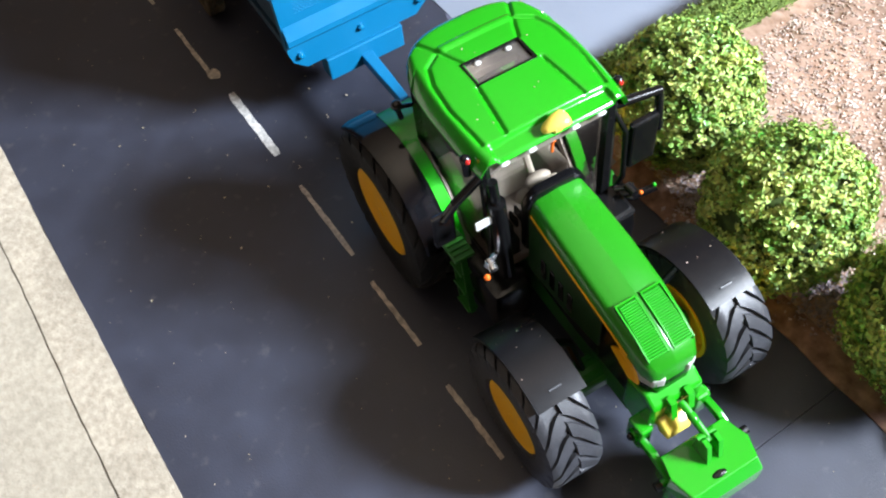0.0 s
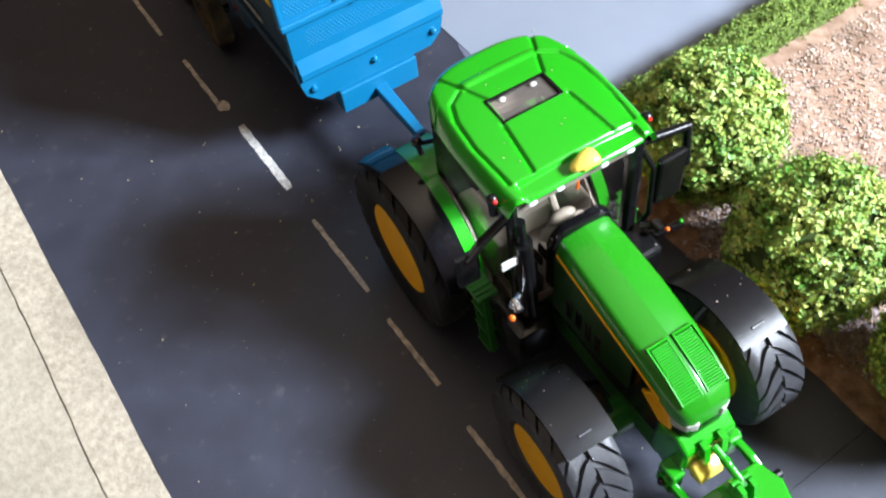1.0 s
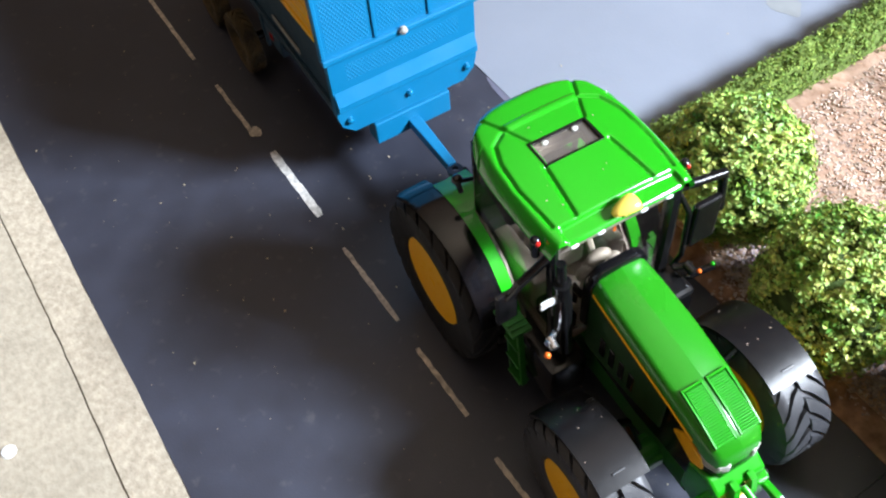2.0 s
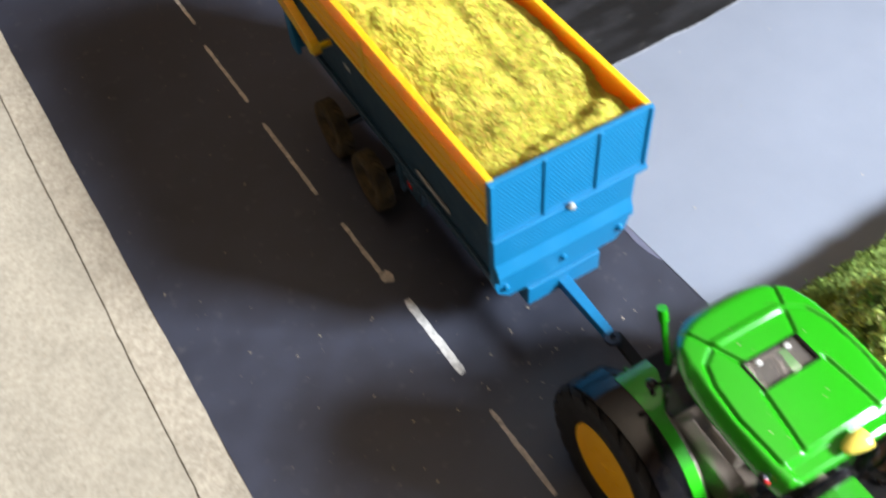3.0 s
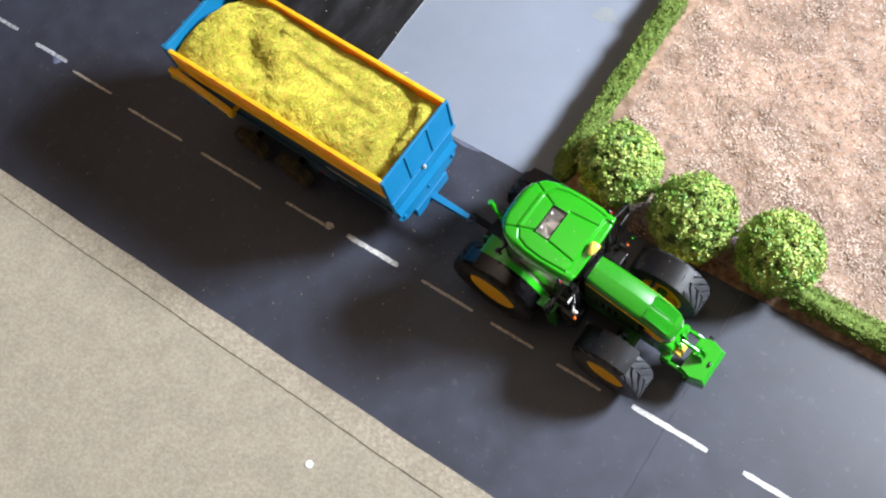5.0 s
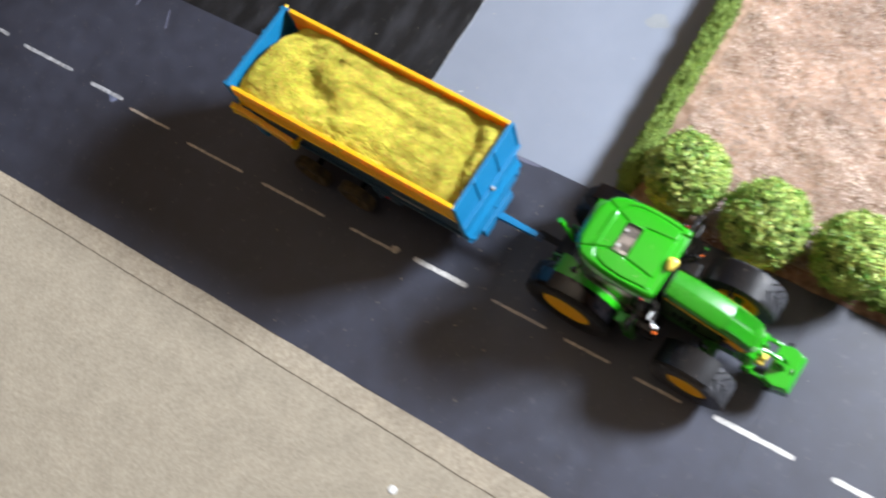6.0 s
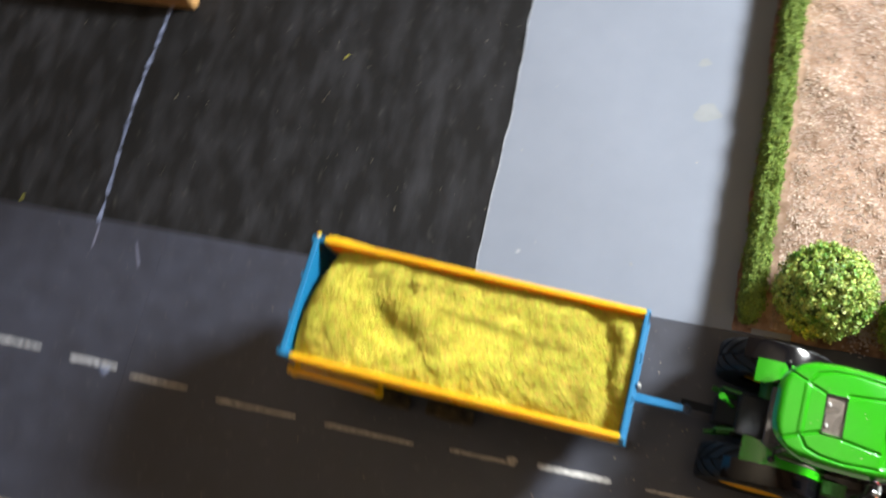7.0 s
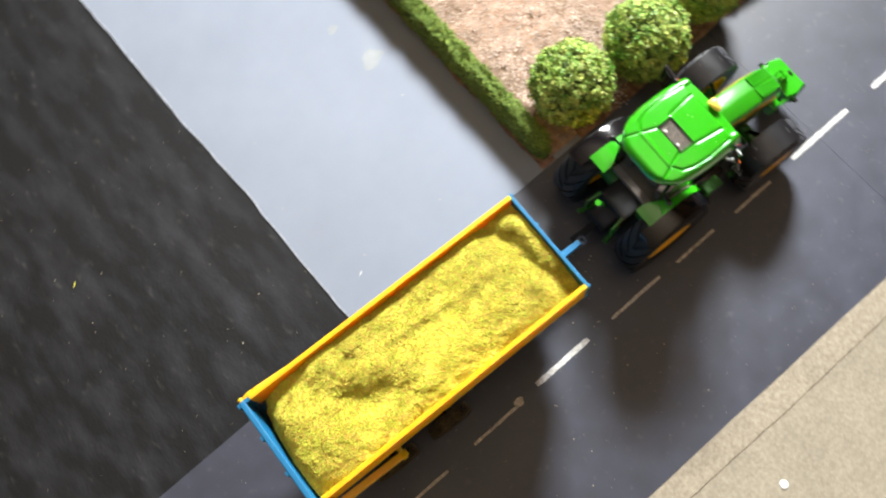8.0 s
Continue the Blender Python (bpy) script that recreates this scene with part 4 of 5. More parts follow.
def tractor():
    T = thing("toy_tractor", 4.66, 1.88, 0.0, -3.6, "bright green toy tractor with yellow wheels, parked on the road", "tractor")
    FX, RZ, FZ = 3.37, 1.20, 0.97
    # wheels
    for s in (-1, 1):
        wheel("rear_wheel", T, 0.0, s * 1.14, RZ, 1.20, 0.76, 0.66, s, M_RUBBER_SHADED, M_YELLOW, 19, True, 0.035, False)
        wheel("front_wheel", T, FX, s * 1.24, FZ, 0.97, 0.70, 0.50, s, M_RUBBER, M_YELLOW, 21, True)
    # chassis
    bm = bmesh.new()
    box(bm, 1.5, 4.0, -0.3, 0.3, 0.8, 1.4, 0.04)
    rod(bm, (0, -1.0, RZ), (0, 1.0, RZ), 0.22, 16)
    rod(bm, (FX, -1.0, FZ), (FX, 1.0, FZ), 0.14, 14)
    box(bm, FX - 0.2, FX + 0.2, -0.7, 0.7, 0.78, 1.0, 0.04)
    part("chassis", bm, M_GREEN_DULL_SHADED, T, "dull green chassis and axles")
    for s in (-1, 1):
        lo, hi = sorted((s * 0.40, s * 0.98))
        part("fuel_tank", boxes((1.15, 2.15, lo, hi, 0.65, 1.42), bevel=0.10), M_BLACK, T, "black plastic fuel tank", smooth=40)
    part("gearbox", boxes((-0.6, 1.6, -0.45, 0.45, 0.7, 1.44), bevel=0.06), M_HOUSING, T, "black gearbox housing")
    # bonnet: green top shell and darker sides
    def section(x, w, z, low, drop=0.17, inset=0.09):
        return [(x, -w, low), (x, -w, z - drop), (x, -w + inset * 0.35, z - drop * 0.38), (x, -w + inset, z - 0.02), (x, 0, z + 0.010),
                (x, w - inset, z - 0.02), (x, w - inset * 0.35, z - drop * 0.38), (x, w, z - drop), (x, w, low)]
    bm = bmesh.new()
    top = [(1.95, 0.36, 2.84), (2.3, 0.385, 2.80), (2.9, 0.40, 2.71), (3.5, 0.40, 2.58), (3.9, 0.385, 2.45), (4.12, 0.36, 2.345), (4.225, 0.31, 2.25), (4.27, 0.25, 2.14)]
    loft(bm, [section(x, w, z, z - 0.26 if i < 6 else z - 0.2) for i, (x, w, z) in enumerate(top)])
    bmesh.ops.split_edges(bm, edges=[e for e in bm.edges if all(abs(v.co.y) < 1e-6 for v in e.verts)])
    hood = part("bonnet", bm, M_BONNET, T, "satin green bonnet", smooth=38)
    bm = bmesh.new()
    loft(bm, [[(x, -w, 1.35), (x, -w, z), (x, w, z), (x, w, 1.35)] for x, w, z in
              ((1.95, 0.34, 2.58), (3.0, 0.37, 2.45), (3.9, 0.34, 2.2), (4.2, 0.28, 2.06))])
    part("engine_block", bm, M_BLACK, T, "black engine side")
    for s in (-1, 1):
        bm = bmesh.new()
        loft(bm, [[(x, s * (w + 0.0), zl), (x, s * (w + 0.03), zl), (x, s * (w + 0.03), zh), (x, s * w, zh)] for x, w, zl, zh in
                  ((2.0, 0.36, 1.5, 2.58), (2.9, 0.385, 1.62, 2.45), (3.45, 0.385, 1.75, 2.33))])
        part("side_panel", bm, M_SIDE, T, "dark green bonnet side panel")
        bm = bmesh.new()
        loft(bm, [[(x, s * (w + 0.004), z - 0.02), (x, s * (w + 0.014), z - 0.02), (x, s * (w + 0.014), z + 0.025), (x, s * (w + 0.004), z + 0.025)] for x, w, z in
                  ((2.02, 0.37, 2.60), (2.9, 0.40, 2.48), (3.5, 0.40, 2.36), (3.9, 0.385, 2.22))])
        part("stripe", bm, M_YELLOW, hood, "thin yellow side stripe")
        bm = bmesh.new()
        for i in range(4):
            x = 2.3 + i * 0.18
            box(bm, x, x + 0.1, min(s * 0.41, s * 0.425), max(s * 0.41, s * 0.425), 1.75, 2.1, 0.01)
        part("side_vents", bm, M_BLACK, T, "black side vents")
        # louvred panel on the bonnet nose
        bm = bmesh.new()
        for i in range(22):
            f = i / 22 * 0.60
            x, z = 3.535 + f, 2.585 - 0.33 * f - 0.16 * max(0, f - 0.35)
            lo, hi = sorted((s * 0.045, s * (0.262 + 0.045 * f)))
            loft(bm, [[(x + 0.0125 * (1 - math.cos(a)), y, z - 0.012 + 0.026 * math.sin(a)) for a in [math.pi * k / 5 for k in range(6)]] for y in (lo, hi)])
        for y in (0.03, 0.285):
            lo, hi = sorted((s * y, s * (y + 0.018)))
            loft(bm, [[(3.51 + f, lo, z - 0.03), (3.51 + f, lo, z + 0.03), (3.51 + f, hi, z + 0.03), (3.51 + f, hi, z - 0.03)] for f, z in
                      [(g, 2.585 - 0.33 * g - 0.16 * max(0, g - 0.35)) for g in (0.0, 0.2, 0.35, 0.5, 0.63)]])
        lo, hi = sorted((s * 0.03, s * 0.303))
        box(bm, 3.50, 3.525, lo, hi, 2.56, 2.618)
        part("louvre_panel", bm, M_GREEN, hood, "ribbed green louvre panel", smooth=60)
        bm = bmesh.new()
        prism(bm, [(3.95, 0.365 * s), (4.13, 0.345 * s), (4.25, 0.29 * s), (4.305, 0.16 * s), (4.24, 0.12 * s), (3.95, 0.2 * s)], 'z', 1.92, 2.07, 0.02)
        part("headlight", bm, M_STICKER, T, "bright headlight")
        bm = bmesh.new()
        prism(bm, [(3.6, 1.95), (3.75, 2.12), (4.05, 2.05), (4.12, 1.85), (3.95, 1.75)], "y", min(s * 0.33, s * 0.375), max(s * 0.33, s * 0.375), 0.02)
        part("nose_flash", bm, M_YELLOW, T, "yellow flash on the nose side")
    bm = bmesh.new()
    loft(bm, [[(4.20 + 0.02 * k, -0.24, z), (4.255 + 0.02 * k, -0.2, z), (4.255 + 0.02 * k, 0.2, z), (4.20 + 0.02 * k, 0.24, z)] for k, z in ((0, 1.6), (1, 1.85), (0, 2.08))])
    part("nose_grille", bm, M_BLACK, T, "black nose grille")
    # cab
    bm = bmesh.new()
    arch = [(-0.42, 1.9), (-0.42, 2.70), (-0.36, 2.84), (-0.25, 2.92), (0.25, 2.92), (0.36, 2.84), (0.42, 2.70), (0.42, 1.9)]
    prism(bm, arch, "x", 1.86, 2.0, 0.03)
    part("dash_cowl", bm, M_LIP, T, "glossy black bonnet cowl", smooth=40)
    bm = bmesh.new()
    box(bm, 0.0, 1.85, -0.72, 0.72, 1.45, 1.58, 0.03)
    part("cab_floor", bm, M_TRIM, T, "brown-grey cab floor")
    for s in (-1, 1):
        for name, p, q, r in (("pillar", (1.86, s * 0.76, 1.55), (1.78, s * 0.82, 3.62), 0.075 if s < 0 else 0.10), ("pillar", (0.05, s * 0.72, 1.9), (0.06, s * 0.74, 3.6), 0.045)):
            bm = bmesh.new()
            rod(bm, p, q, r, 8)
            part(name, bm, M_BLACK, T, "black cab pillar")
    panes = [("windscreen", [(1.88, -0.74, 1.75), (1.88, 0.74, 1.75), (1.80, 0.78, 3.56), (1.80, -0.78, 3.56)], (-0.02, 0, 0)),
             ("rear_window", [(0.04, -0.68, 2.0), (0.04, 0.68, 2.0), (0.08, 0.7, 3.56), (0.08, -0.7, 3.56)], (0.02, 0, 0)),
             ("side_window", [(0.12, -0.82, 1.75), (1.80, -0.84, 1.75), (1.76, -0.86, 3.56), (0.14, -0.82, 3.56)], (0, 0.02, 0)),
             ("side_window", [(0.12, 0.82, 1.75), (1.80, 0.84, 1.75), (1.76, 0.86, 3.56), (0.14, 0.82, 3.56)], (0, -0.02, 0))]
    for name, ps, off in panes:
        bm = bmesh.new()
        loft(bm, [ps, [tuple(a + b for a, b in zip(p, off)) for p in ps]])
        part(name, bm, M_GLASS, T, "clear cab window").visible_shadow = name == "rear_window"
    # seat and console inside
    bm = bmesh.new()
    box(bm, 0.45, 1.0, -0.3, 0.3, 1.58, 2.1, 0.08)
    box(bm, 0.32, 0.52, -0.28, 0.28, 2.0, 2.85, 0.08)
    part("seat", bm, M_GREY, T, "pale grey driver's seat")
    bm = bmesh.new()
    box(bm, 1.48, 1.72, -0.17, 0.17, 1.58, 2.5, 0.06)
    ball(bm, (1.60, 0.0, 2.60), 0.11, (0.8, 1.6, 0.8), 16)
    ball(bm, (1.62, -0.2, 2.42), 0.10, (0.8, 1.2, 1.2), 12)
    ball(bm, (1.62, 0.2, 2.42), 0.10, (0.8, 1.2, 1.2), 12)
    rod(bm, (1.5, 0, 2.5), (1.28, 0, 2.85), 0.05, 8)
    part("console", bm, M_CREAM, T, "cream dashboard console")
    bm = bmesh.new()
    spin(bm, [(0.21, -0.03), (0.27, -0.03), (0.27, 0.03), (0.21, 0.03), (0.21, -0.03)], 24, "z")
    box(bm, -0.2, 0.2, -0.025, 0.025, -0.015, 0.015)
    part("steering_wheel", bm, M_CREAM, T, "cream steering wheel", m=at(1.27, 0, 2.87, 0, -32, 0))
    for s in (-1, 1):
        part("side_console", boxes((0.3, 1.3, min(s * 0.42, s * 0.68), max(s * 0.42, s * 0.68), 1.58, 2.15), bevel=0.05), M_TRIM, T, "dark side console")
    bm = bmesh.new()
    rod(bm, (1.52, 0.25, 2.84), (1.5, 0.27, 3.0), 0.02, 8)
    ball(bm, (1.5, 0.27, 3.02), 0.035, (1.4, 1, 0.8), 12)
    part("lever", bm, M_ORANGE, T, "orange control lever", smooth=45)
    bm = bmesh.new()
    for k in range(5):
        box(bm, 1.58, 1.75, -0.62 + 0.07 * k, -0.58 + 0.07 * k, 1.9 + 0.06 * k, 2.05 + 0.06 * k, 0.012)
    box(bm, 1.3, 1.78, -0.66, -0.36, 1.56, 1.85, 0.04)
    part("pedal_block", bm, M_BLACK, T, "black pedals and footrest")
    # roof
    n = 150
    bm = bmesh.new()
    g = [[bm.verts.new(roof_shape(-1 + 2 * i / n, -1 + 2 * j / n)) for j in range(n + 1)] for i in range(n + 1)]
    for i in range(n):
        for j in range(n):
            u, v = -1 + (2 * i + 1) / n, -1 + (2 * j + 1) / n
            if -0.215 < u < 0.115 and abs(v) < 0.378:
                continue
            bm.faces.new((g[i][j], g[i + 1][j], g[i + 1][j + 1], g[i][j + 1]))
    loose = [v for v in bm.verts if not v.link_faces]
    bmesh.ops.delete(bm, geom=loose, context="VERTS")
    rim = [e for e in bm.edges if e.is_boundary]
    low = bmesh.ops.extrude_edge_only(bm, edges=rim)
    for v in low["geom"]:
        if isinstance(v, bmesh.types.BMVert):
            v.co.z -= 0.06
            if abs(v.co.y) > 0.5 or v.co.x < 0.4 or v.co.x > 1.3:
                v.co.x, v.co.y = 0.91 + (v.co.x - 0.91) * 0.97, v.co.y * 0.97
    roof = part("cab_roof", bm, M_GREEN, T, "glossy green cab roof with pressed grooves", smooth=50)
    rng = np.random.default_rng(77)
    spots = np.array([roof_shape(u, v) for u, v in rng.uniform(-0.8, 0.8, (11, 2)) if not (-0.26 < u < 0.16 and abs(v) < 0.42)])
    flakes("crumbs", spots + [0, 0, 0.004], np.tile([0, 0, 1.0], (len(spots), 1)), 0.016, M_CHIP, roof, 78, lay=0.2, label="tiny pale crumbs")
    part("roof_lining", boxes((0.08, 0.58, -0.78, 0.78, 3.47, 3.58), (1.04, 1.84, -0.78, 0.78, 3.47, 3.58),
                             (0.58, 1.04, -0.78, -0.39, 3.47, 3.58), (0.58, 1.04, 0.39, 0.78, 3.47, 3.58)), M_TRIM, T, "brown-grey roof lining")
    part("roof_hatch", boxes((0.635, 0.99, -0.372, 0.372, 3.825, 3.845)), M_HATCH, roof, "clear roof hatch pane").visible_shadow = False
    part("hatch_frame", boxes((0.622, 0.645, -0.38, 0.38, 3.81, 3.872), (0.985, 1.01, -0.38, 0.38, 3.81, 3.872),
                              (0.622, 1.01, -0.385, -0.362, 3.81, 3.872), (0.622, 1.01, 0.362, 0.385, 3.81, 3.872)), M_BLACK, roof, "thin black hatch frame")
    for y in (-0.2, 0.2):
        bm = bmesh.new()
        ball(bm, (0.70, y, 3.855), 0.042, (0.8, 1.1, 0.5), 12)
        part("hatch_hinge", bm, M_STICKER, roof, "small pale hinge", smooth=45)
    bm = bmesh.new()
    loft(bm, [[(1.92 + r * math.cos(a) * 0.85, y + 0.03, 3.82 + h * (0.5 + 0.5 * math.sin(a))) for a in [math.pi * 2 * k / 14 for k in range(14)]]
              for y, r, h in ((-0.19, 0.04, 0.03), (-0.15, 0.08, 0.07), (-0.02, 0.13, 0.13), (0.07, 0.14, 0.14), (0.11, 0.12, 0.12), (0.13, 0.08, 0.08))])
    box(bm, 1.87, 1.97, -0.04, 0.09, 3.74, 3.84, 0.03)
    part("beacon", bm, M_BEACON, roof, "amber yellow roof beacon", smooth=45)
    for y in (-0.62, -0.28, 0.28, 0.62):
        bm = bmesh.new()
        ball(bm, (1.91, y, 3.61), 0.032, (0.7, 1.8, 0.7), 12)
        part("work_light", bm, M_WHITE, roof, "white roof work light", smooth=45)
    # mirrors, arms, lamps
    for s in (-1, 1):
        bm = bmesh.new()
        tube(bm, [(1.80, s * 0.82, 3.50), (1.88, s * 1.44, 3.46), (1.92, s * 1.48, 2.85)] if s > 0 else
             [(1.80, s * 0.84, 3.48), (1.74, s * 1.18, 3.14), (1.70, s * 1.32, 2.9)], 0.055)
        part("mirror_arm", bm, M_BLACK, T, "black mirror arm", smooth=50)
        y = 1.22 if s > 0 else -1.32
        part("mirror", boxes((1.90, 2.0, y - 0.19, y + 0.19, 2.45, 3.2) if s > 0 else (1.63, 1.71, y - 0.14, y + 0.14, 2.42, 2.98), bevel=0.03), M_BLACK, T, "black door mirror")
        bm = bmesh.new()
        rod(bm, (1.72, s * 0.98, 3.50), (1.70, s * 0.98, 3.68), 0.05, 10)
        ball(bm, (1.70, s * 0.98, 3.72), 0.065, (1, 1, 1), 12)
        part("lamp_body", bm, M_BLACK, T, "black side lamp", smooth=45)
        bm = bmesh.new()
        ball(bm, (1.745, s * 0.98, 3.73), 0.034, (1, 1, 1), 10)
        part("lamp_lens", bm, M_RED, T, "red lamp lens", smooth=45)
        bm = bmesh.new()
        rod(bm, (2.0, s * 0.85, 2.2), (2.12, s * 1.05, 2.25), 0.04, 8)
        rod(bm, (2.06, s * 0.98, 2.25), (2.2, s * 1.0, 2.22), 0.058, 12)
        part("front_lamp", bm, M_CHROME if s < 0 else M_BLACK, T, "bright front lamp" if s < 0 else "black front lamp bracket", smooth=45)
        bm = bmesh.new()
        ball(bm, (2.2, s * 1.10, 2.16), 0.042 if s < 0 else 0.03, (1, 1, 1), 12)
        part("indicator", bm, M_ORANGE, T, "orange indicator lens", smooth=45)
        bm = bmesh.new()
        tube(bm, [(0.05, s * 0.74, 2.95), (0.03, s * 0.93, 3.0)], 0.03)
        ball(bm, (0.0, s * 0.97, 3.02), 0.075, (1, 1, 0.9), 10)
        rod(bm, (0.0, s * 0.97, 2.98), (0.04, s * 0.95, 2.82), 0.035, 8)
        part("rear_lamp", bm, M_BLACK, T, "black rear work lamp", smooth=45)
    bm = bmesh.new()
    tube(bm, [(1.84, 0.86, 3.42), (1.93, 0.98, 3.1), (1.95, 1.0, 2.3), (1.90, 0.86, 1.9)], 0.035)
    part("handrail", bm, M_BLACK, T, "black handrail", smooth=50)
    bm = bmesh.new()
    tube(bm, [(1.92, 0.82, 1.92), (2.12, 1.05, 2.02), (2.2, 1.34, 2.10)], 0.05)
    part("lamp_bar", bm, M_LIP, T, "glossy black lamp bar", smooth=50)
    bm = bmesh.new()
    ball(bm, (2.2, 1.30, 2.17), 0.03, (1, 1, 1), 10)
    part("bar_cap", bm, M_GREEN, T, "small green cap", smooth=45)
    # exhaust stack by the right pillar
    bm = bmesh.new()
    rod(bm, (2.0, -0.72, 1.7), (1.98, -0.80, 3.15), 0.11, 14)
    rod(bm, (1.98, -0.80, 3.1), (1.96, -0.82, 3.5), 0.06, 12)
    part("exhaust", bm, M_BLACK, T, "black exhaust stack", smooth=40)
    part("exhaust_badge", boxes((1.99, 2.02, -1.09, -0.80, 2.86, 2.99), bevel=0.01), M_WHITE, T, "small white reflector plate")
    bm = bmesh.new()
    box(bm, 1.85, 2.35, 0.55, 0.95, 1.5, 2.1, 0.06)
    part("air_box", bm, M_BLACK, T, "black air filter box")
    # rear mudguards: green inner, black outer lip
    for s in (-1, 1):
        bm, lip = bmesh.new(), bmesh.new()
        rings, edge = [], []
        for i in range(25):
            d = 18 + 108 * i / 24
            c, e = math.cos(math.radians(d)), math.sin(math.radians(d))
            w = 1.03 + 0.04 * max(0.0, (d - 55) / 59) ** 1.3
            v = 0.87 - 0.30 * min(1.0, max(0.0, (d - 80) / 22))
            q = 1.40 + 0.09 * max(0.0, (d - 60) / 60)
            if d < 113:
                rings.append([(r * c, s * y, RZ + r * e) for r, y in ((1.29, v), (1.36, v), (1.35, w), (1.30, w))])
            edge.append([(r * c, s * y, RZ + r * e) for r, y in ((1.29, w - 0.03), (1.335, w - 0.03), (1.33, q - 0.12), (1.30, q), (1.265, q), (1.29, q - 0.12))])
        loft(bm, rings)
        loft(lip, edge)
        part("rear_fender", bm, M_GREEN, T, "green rear mudguard", smooth=40)
        part("fender_lip", lip, M_LIP, T, "black mudguard lip", smooth=40)
        bm = bmesh.new()
        lo, hi = sorted((s * 0.80, s * 0.84))
        prism(bm, [(1.3, 1.5), (1.2, 1.75), (0.85, 2.2), (0.4, 2.45), (-0.2, 2.45), (-0.45, 2.35), (-0.5, 1.6)], "y", lo, hi)
        part("fender_wall", bm, M_TRIM, T, "dark inner mudguard wall")
        # front mudguards
        lo, hi = sorted((s * 0.86, s * 1.50))
        bm = bmesh.new()
        rings = []
        for i in range(17):
            a = math.radians(63 + (152 - 63) * i / 16)
            c, d = math.cos(a), math.sin(a)
            r0, r1 = 1.02, 1.06
            rings.append([(FX + r0 * c, lo, FZ + r0 * d), (FX + r1 * c, lo, FZ + r1 * d), (FX + r1 * c, hi, FZ + r1 * d), (FX + r0 * c, hi, FZ + r0 * d)])
        loft(bm, rings)
        ff = part("front_fender", bm, M_FENDER, T, "satin black front mudguard", smooth=40)
        bm = bmesh.new()
        a = math.radians(72)
        rod(bm, (FX + 1.065 * math.cos(a), s * 1.10, FZ + 1.065 * math.sin(a)), (FX + 1.065 * math.cos(a), s * 1.26, FZ + 1.065 * math.sin(a)), 0.014, 6)
        part("fender_clip", bm, M_RUBBER, ff)
        rng = np.random.default_rng(50 + s)
        k = 9
        ang, yy = np.radians(rng.uniform(85, 140, k)), s * rng.uniform(0.9, 1.48, k)
        spots = np.stack([FX + 1.066 * np.cos(ang), yy, FZ + 1.066 * np.sin(ang)], 1)
        flakes("crumbs", spots, np.stack([np.cos(ang), 0 * ang, np.sin(ang)], 1), 0.014, M_CHIP, ff, 60 + s, lay=0.2, label="pale crumbs")
        bm = bmesh.new()
        tube(bm, [(FX, s * 0.5, 1.0), (FX - 0.2, s * 0.62, 1.6), (FX - 0.2, s * 0.95, 1.93)], 0.05)
        part("fender_stay", bm, M_BLACK, T, "black mudguard stay")
    # steps
    for s in (-1, 1):
        bm = bmesh.new()
        lo, hi = sorted((s * 0.98, s * 1.22))
        for x in (1.43, 1.70):
            prism(bm, [(x - 0.02, 0.62), (x + 0.02, 0.62), (x - 0.12, 1.9), (x - 0.16, 1.9)], "y", lo + 0.1, hi - 0.06)
        for i in range(4):
            z = 0.64 + i * 0.38
            box(bm, 1.42 - 0.042 * i, 1.71 - 0.042 * i, lo + 0.06, hi - 0.02, z, z + 0.035, 0.01)
        part("steps", bm, M_GREEN_DULL_SHADED, T, "green access steps with shade in their colour")
        bm = bmesh.new()
        box(bm, 1.22, 1.68, lo - 0.02, hi + 0.02, 1.86, 1.92, 0.015)
        for i in range(5):
            box(bm, 1.26 + i * 0.08, 1.29 + i * 0.08, lo, hi, 1.92, 1.945)
        if s < 0:
            part("step_plate", bm, M_GREEN_DULL_SHADED, T, "ribbed green step plate, shade in its colour")
        else:
            bm.free()
    # front support, linkage and ballast
    bm = bmesh.new()
    prism(bm, [(3.9, 1.0), (3.9, 1.66), (4.22, 1.74), (4.40, 1.62), (4.40, 1.05), (4.25, 0.85)], "y", -0.34, 0.36, 0.04)
    for y in (-0.40, 0.40):
        box(bm, 4.18, 4.44, y - 0.08, y + 0.10, 0.78, 1.22, 0.03)
    for y in (-0.12, 0.12):
        prism(bm, [(4.34, 1.35), (4.36, 1.70), (4.46, 1.68), (4.52, 1.4)], "y", y - 0.03, y + 0.05, 0.012)
    part("front_support", bm, M_GREEN, T, "green front support casting")
    bm = bmesh.new()
    prism(bm, [(4.36, 1.20), (4.40, 1.32), (4.58, 1.24), (4.62, 1.12), (4.44, 1.06)], "y", -0.24, 0.10, 0.03)
    part("tow_pin", bm, M_BEACON, T, "yellow tow pin", smooth=45)
    for s in (-1, 1):
        bm = bmesh.new()
        prism(bm, [(4.28, 1.02), (4.34, 0.92), (4.62, 0.96), (4.98, 0.84), (5.02, 0.92), (4.64, 1.06)], "y", s * 0.47 - 0.045 + 0.03, s * 0.47 + 0.045 + 0.03, 0.012)
        rod(bm, (4.32, s * 0.34 + 0.03, 1.0), (4.32, s * 0.54 + 0.03, 1.0), 0.085, 12)
        rod(bm, (4.93, s * 0.42 + 0.03, 0.9), (4.93, s * 0.60 + 0.03, 0.9), 0.05, 10)
        part("lift_arm", bm, M_GREEN, T, "green lift arm", smooth=45)
        bm = bmesh.new()
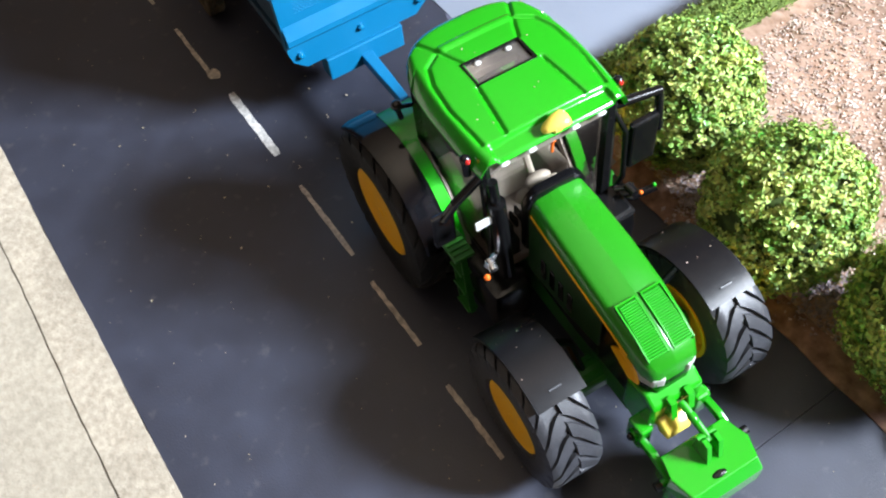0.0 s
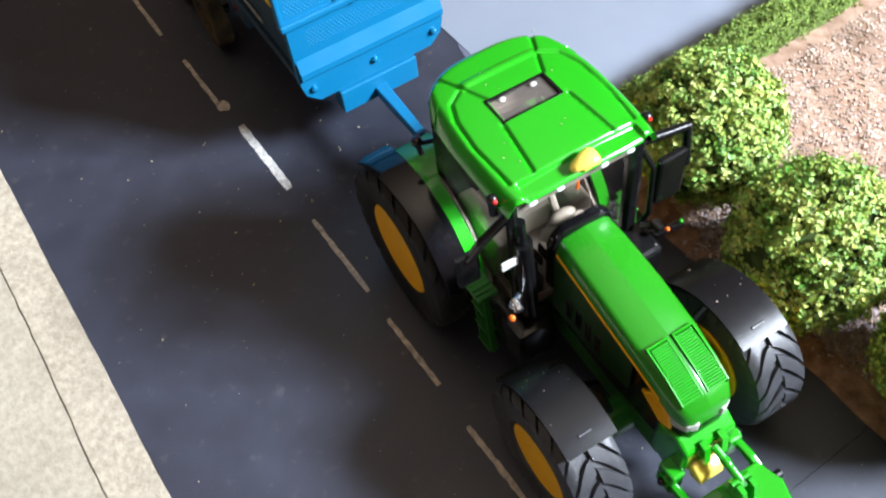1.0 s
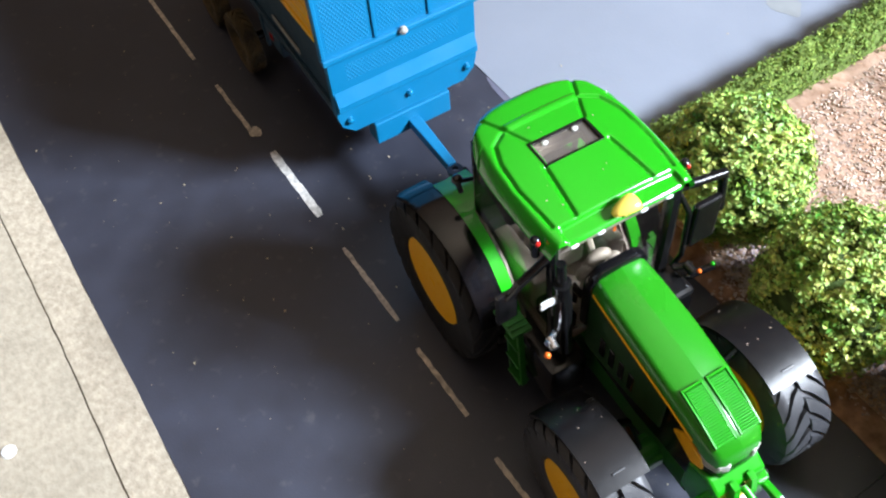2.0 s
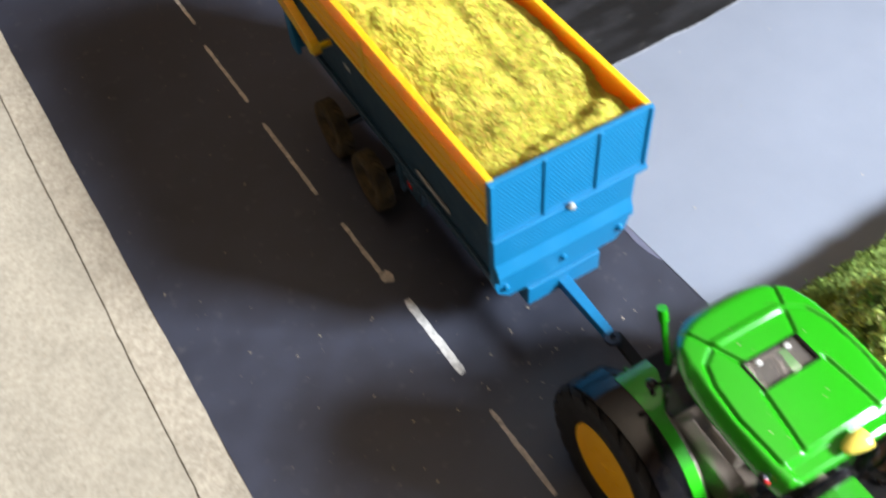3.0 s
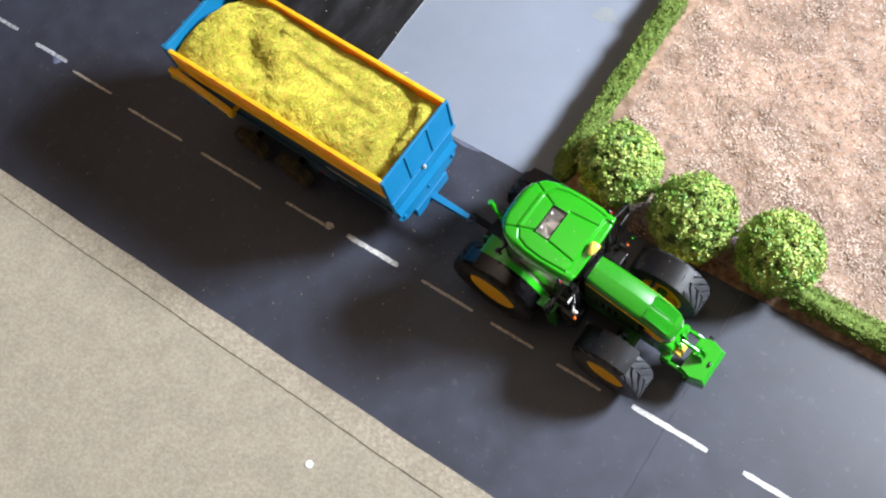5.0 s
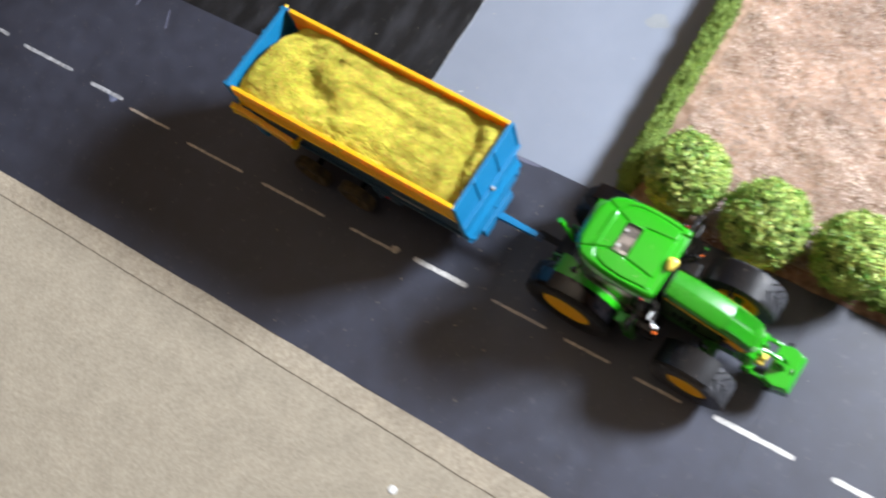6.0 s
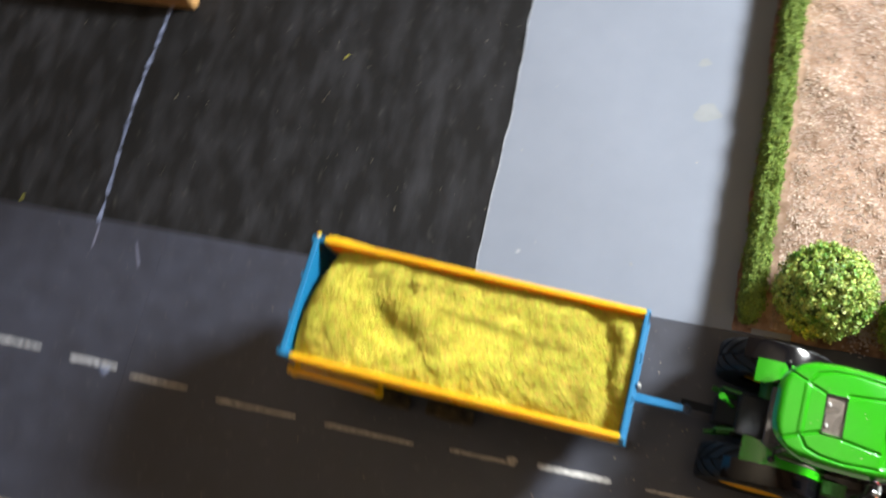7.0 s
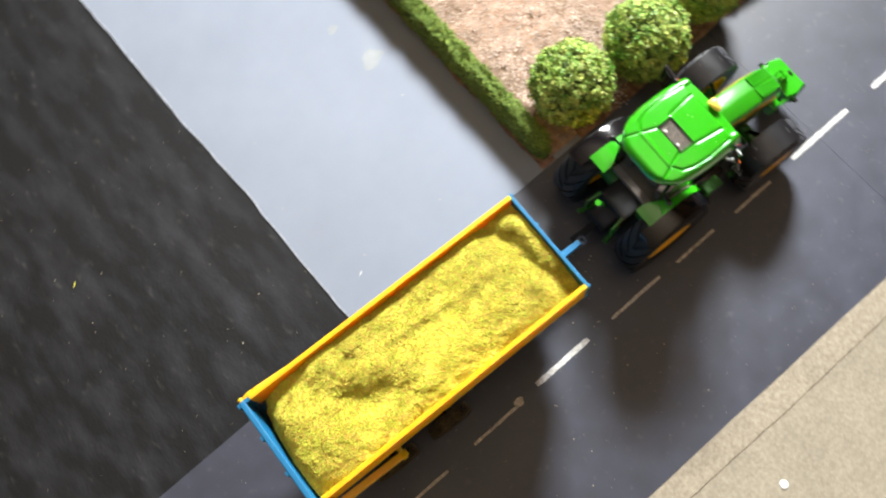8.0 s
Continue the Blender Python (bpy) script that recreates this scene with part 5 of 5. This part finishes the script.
        rod(bm, (4.93, s * 0.58 + 0.03, 0.9), (4.93, s * 0.66 + 0.03, 0.9), 0.055, 10)
        ball(bm, (4.32, s * 0.56 + 0.03, 1.0), 0.05, (1, 0.8, 1), 10)
        part("arm_pin", bm, M_BLACK, T, "black pin")
    bm = bmesh.new()
    rod(bm, (4.42, 0.03, 1.52), (4.92, 0.07, 1.36), 0.05, 8)
    rod(bm, (4.84, -0.06, 1.38), (4.84, 0.18, 1.38), 0.045, 10)
    ball(bm, (4.62, 0.045, 1.46), 0.065, (1.6, 0.9, 0.9), 10)
    part("top_link", bm, M_GREEN, T, "green top link", smooth=45)
    bm = bmesh.new()
    loft(bm, [[(x0, -a, z), (x0 + 0.24, -a - 0.03, z), (x0 + 0.26, -b, z), (x1, -c, z), (x1, c + 0.06, z), (x0 + 0.30, b + 0.07, z), (x0 + 0.26, a + 0.09, z), (x0, a + 0.05, z)]
              for x0, x1, a, b, c, z in ((4.76, 5.22, 0.40, 0.44, 0.38, 0.42), (4.72, 5.40, 0.43, 0.54, 0.46, 0.60), (4.72, 5.40, 0.43, 0.54, 0.46, 0.94), (4.72, 5.30, 0.43, 0.50, 0.42, 1.12))])
    bmesh.ops.bevel(bm, geom=list(bm.edges), offset=0.018, segments=2, affect="EDGES", profile=0.5)
    for y in (-0.02, 0.14):
        prism(bm, [(4.80, 1.1), (4.82, 1.36), (4.90, 1.46), (5.00, 1.44), (5.08, 1.1)], "y", y - 0.03, y + 0.03, 0.01)
    part("ballast_weight", bm, M_GREEN, T, "green front ballast weight")
    bm = bmesh.new()
    ball(bm, (5.22, 0.0, 1.12), 0.06, (0.7, 1.6, 0.4), 12)
    part("ballast_eye", bm, M_BLACK, T, "dark lifting eye")
    # rear linkage
    bm = bmesh.new()
    rod(bm, (-0.72, 0.08, 1.5), (-1.02, 0.10, 2.3), 0.05, 8)
    rod(bm, (-0.99, 0.10, 2.22), (-1.06, 0.10, 2.42), 0.075, 10)
    part("rear_top_link", bm, M_GREEN, T, "green upright rear top link", smooth=45)
    for s in (-1, 1):
        bm = bmesh.new()
        tube(bm, [(-0.5, s * 0.35, 0.8), (-1.15, s * 0.5, 0.85)], 0.06, 8)
        tube(bm, [(-0.6, s * 0.4, 1.55), (-0.95, s * 0.45, 1.45), (-0.95, s * 0.47, 0.86)], 0.04, 8)
        part("rear_lift_arm", bm, M_GREEN_DULL_SHADED, T, "green rear lift arm", smooth=45)
    bm = bmesh.new()
    box(bm, -1.05, -0.5, -0.3, 0.3, 0.75, 1.25, 0.05)
    box(bm, -1.75, -0.9, -0.09, 0.09, 0.82, 0.92, 0.02)
    part("rear_hitch", bm, M_HOUSING, T, "black rear hitch")
    return T


def timber_tray(x, y):
    """A varnished wooden tray with a green felt roof-like piece in it."""
    t = thing("wooden_tray", x, y, -0.012, 0, "varnished pine tray with a felt covered ridge, on the yard", "tray")
    part("bottom", boxes((-5.0, 0.0, 0.0, 6.0, 0.0, 0.25), bevel=0.05), M_PINE, t)
    for nm, b in (("side", (-0.42, 0.0, 0.0, 6.0, 0.25, 1.0)), ("side", (-5.0, -4.58, 0.0, 6.0, 0.25, 1.0)),
                  ("end", (-4.58, -0.42, 0.0, 0.42, 0.25, 1.0)), ("end", (-4.58, -0.42, 5.58, 6.0, 0.25, 1.0))):
        part(nm, boxes(b, bevel=0.08), M_PINE, t)
    r = thing("felt_ridge", x - 2.5, y + 2.6, 0.238, 0, "pitched felt covered model roof with pale edges", "model roof")
    bm = bmesh.new()
    prism(bm, [(-1.7, 0.0), (0.0, 1.5), (1.7, 0.0)], "y", -1.7, 2.6, 0.03)
    part("felt", bm, M_GRASS, r, "green felt covering")
    for s in (-1, 1):
        bm = bmesh.new()
        rod(bm, (s * 1.72, -1.76, 0.06), (0, -1.76, 1.56), 0.12, 8)
        part("edge_batten", bm, M_PINE, r, "pale wooden edge batten")


room()
ground()
bush(5.58, 4.95, 1.01, 1.05, 1)
bush(7.80, 4.60, 1.03, 1.06, 2)
bush(10.0, 4.78, 0.98, 1.05, 3)
hedge("side_hedge", 4.16, 4.2, 4.30, 20.0, 0.50, 0.92, 46000, 31, "clipped green hedge between driveway and soil bed")
hedge("front_hedge", 10.6, 4.5, 20.8, 4.5, 0.6, 0.6, 12000, 37, "low green hedge along the road edge")
trailer()
load()
tractor()
timber_tray(-12.2, 10.68)
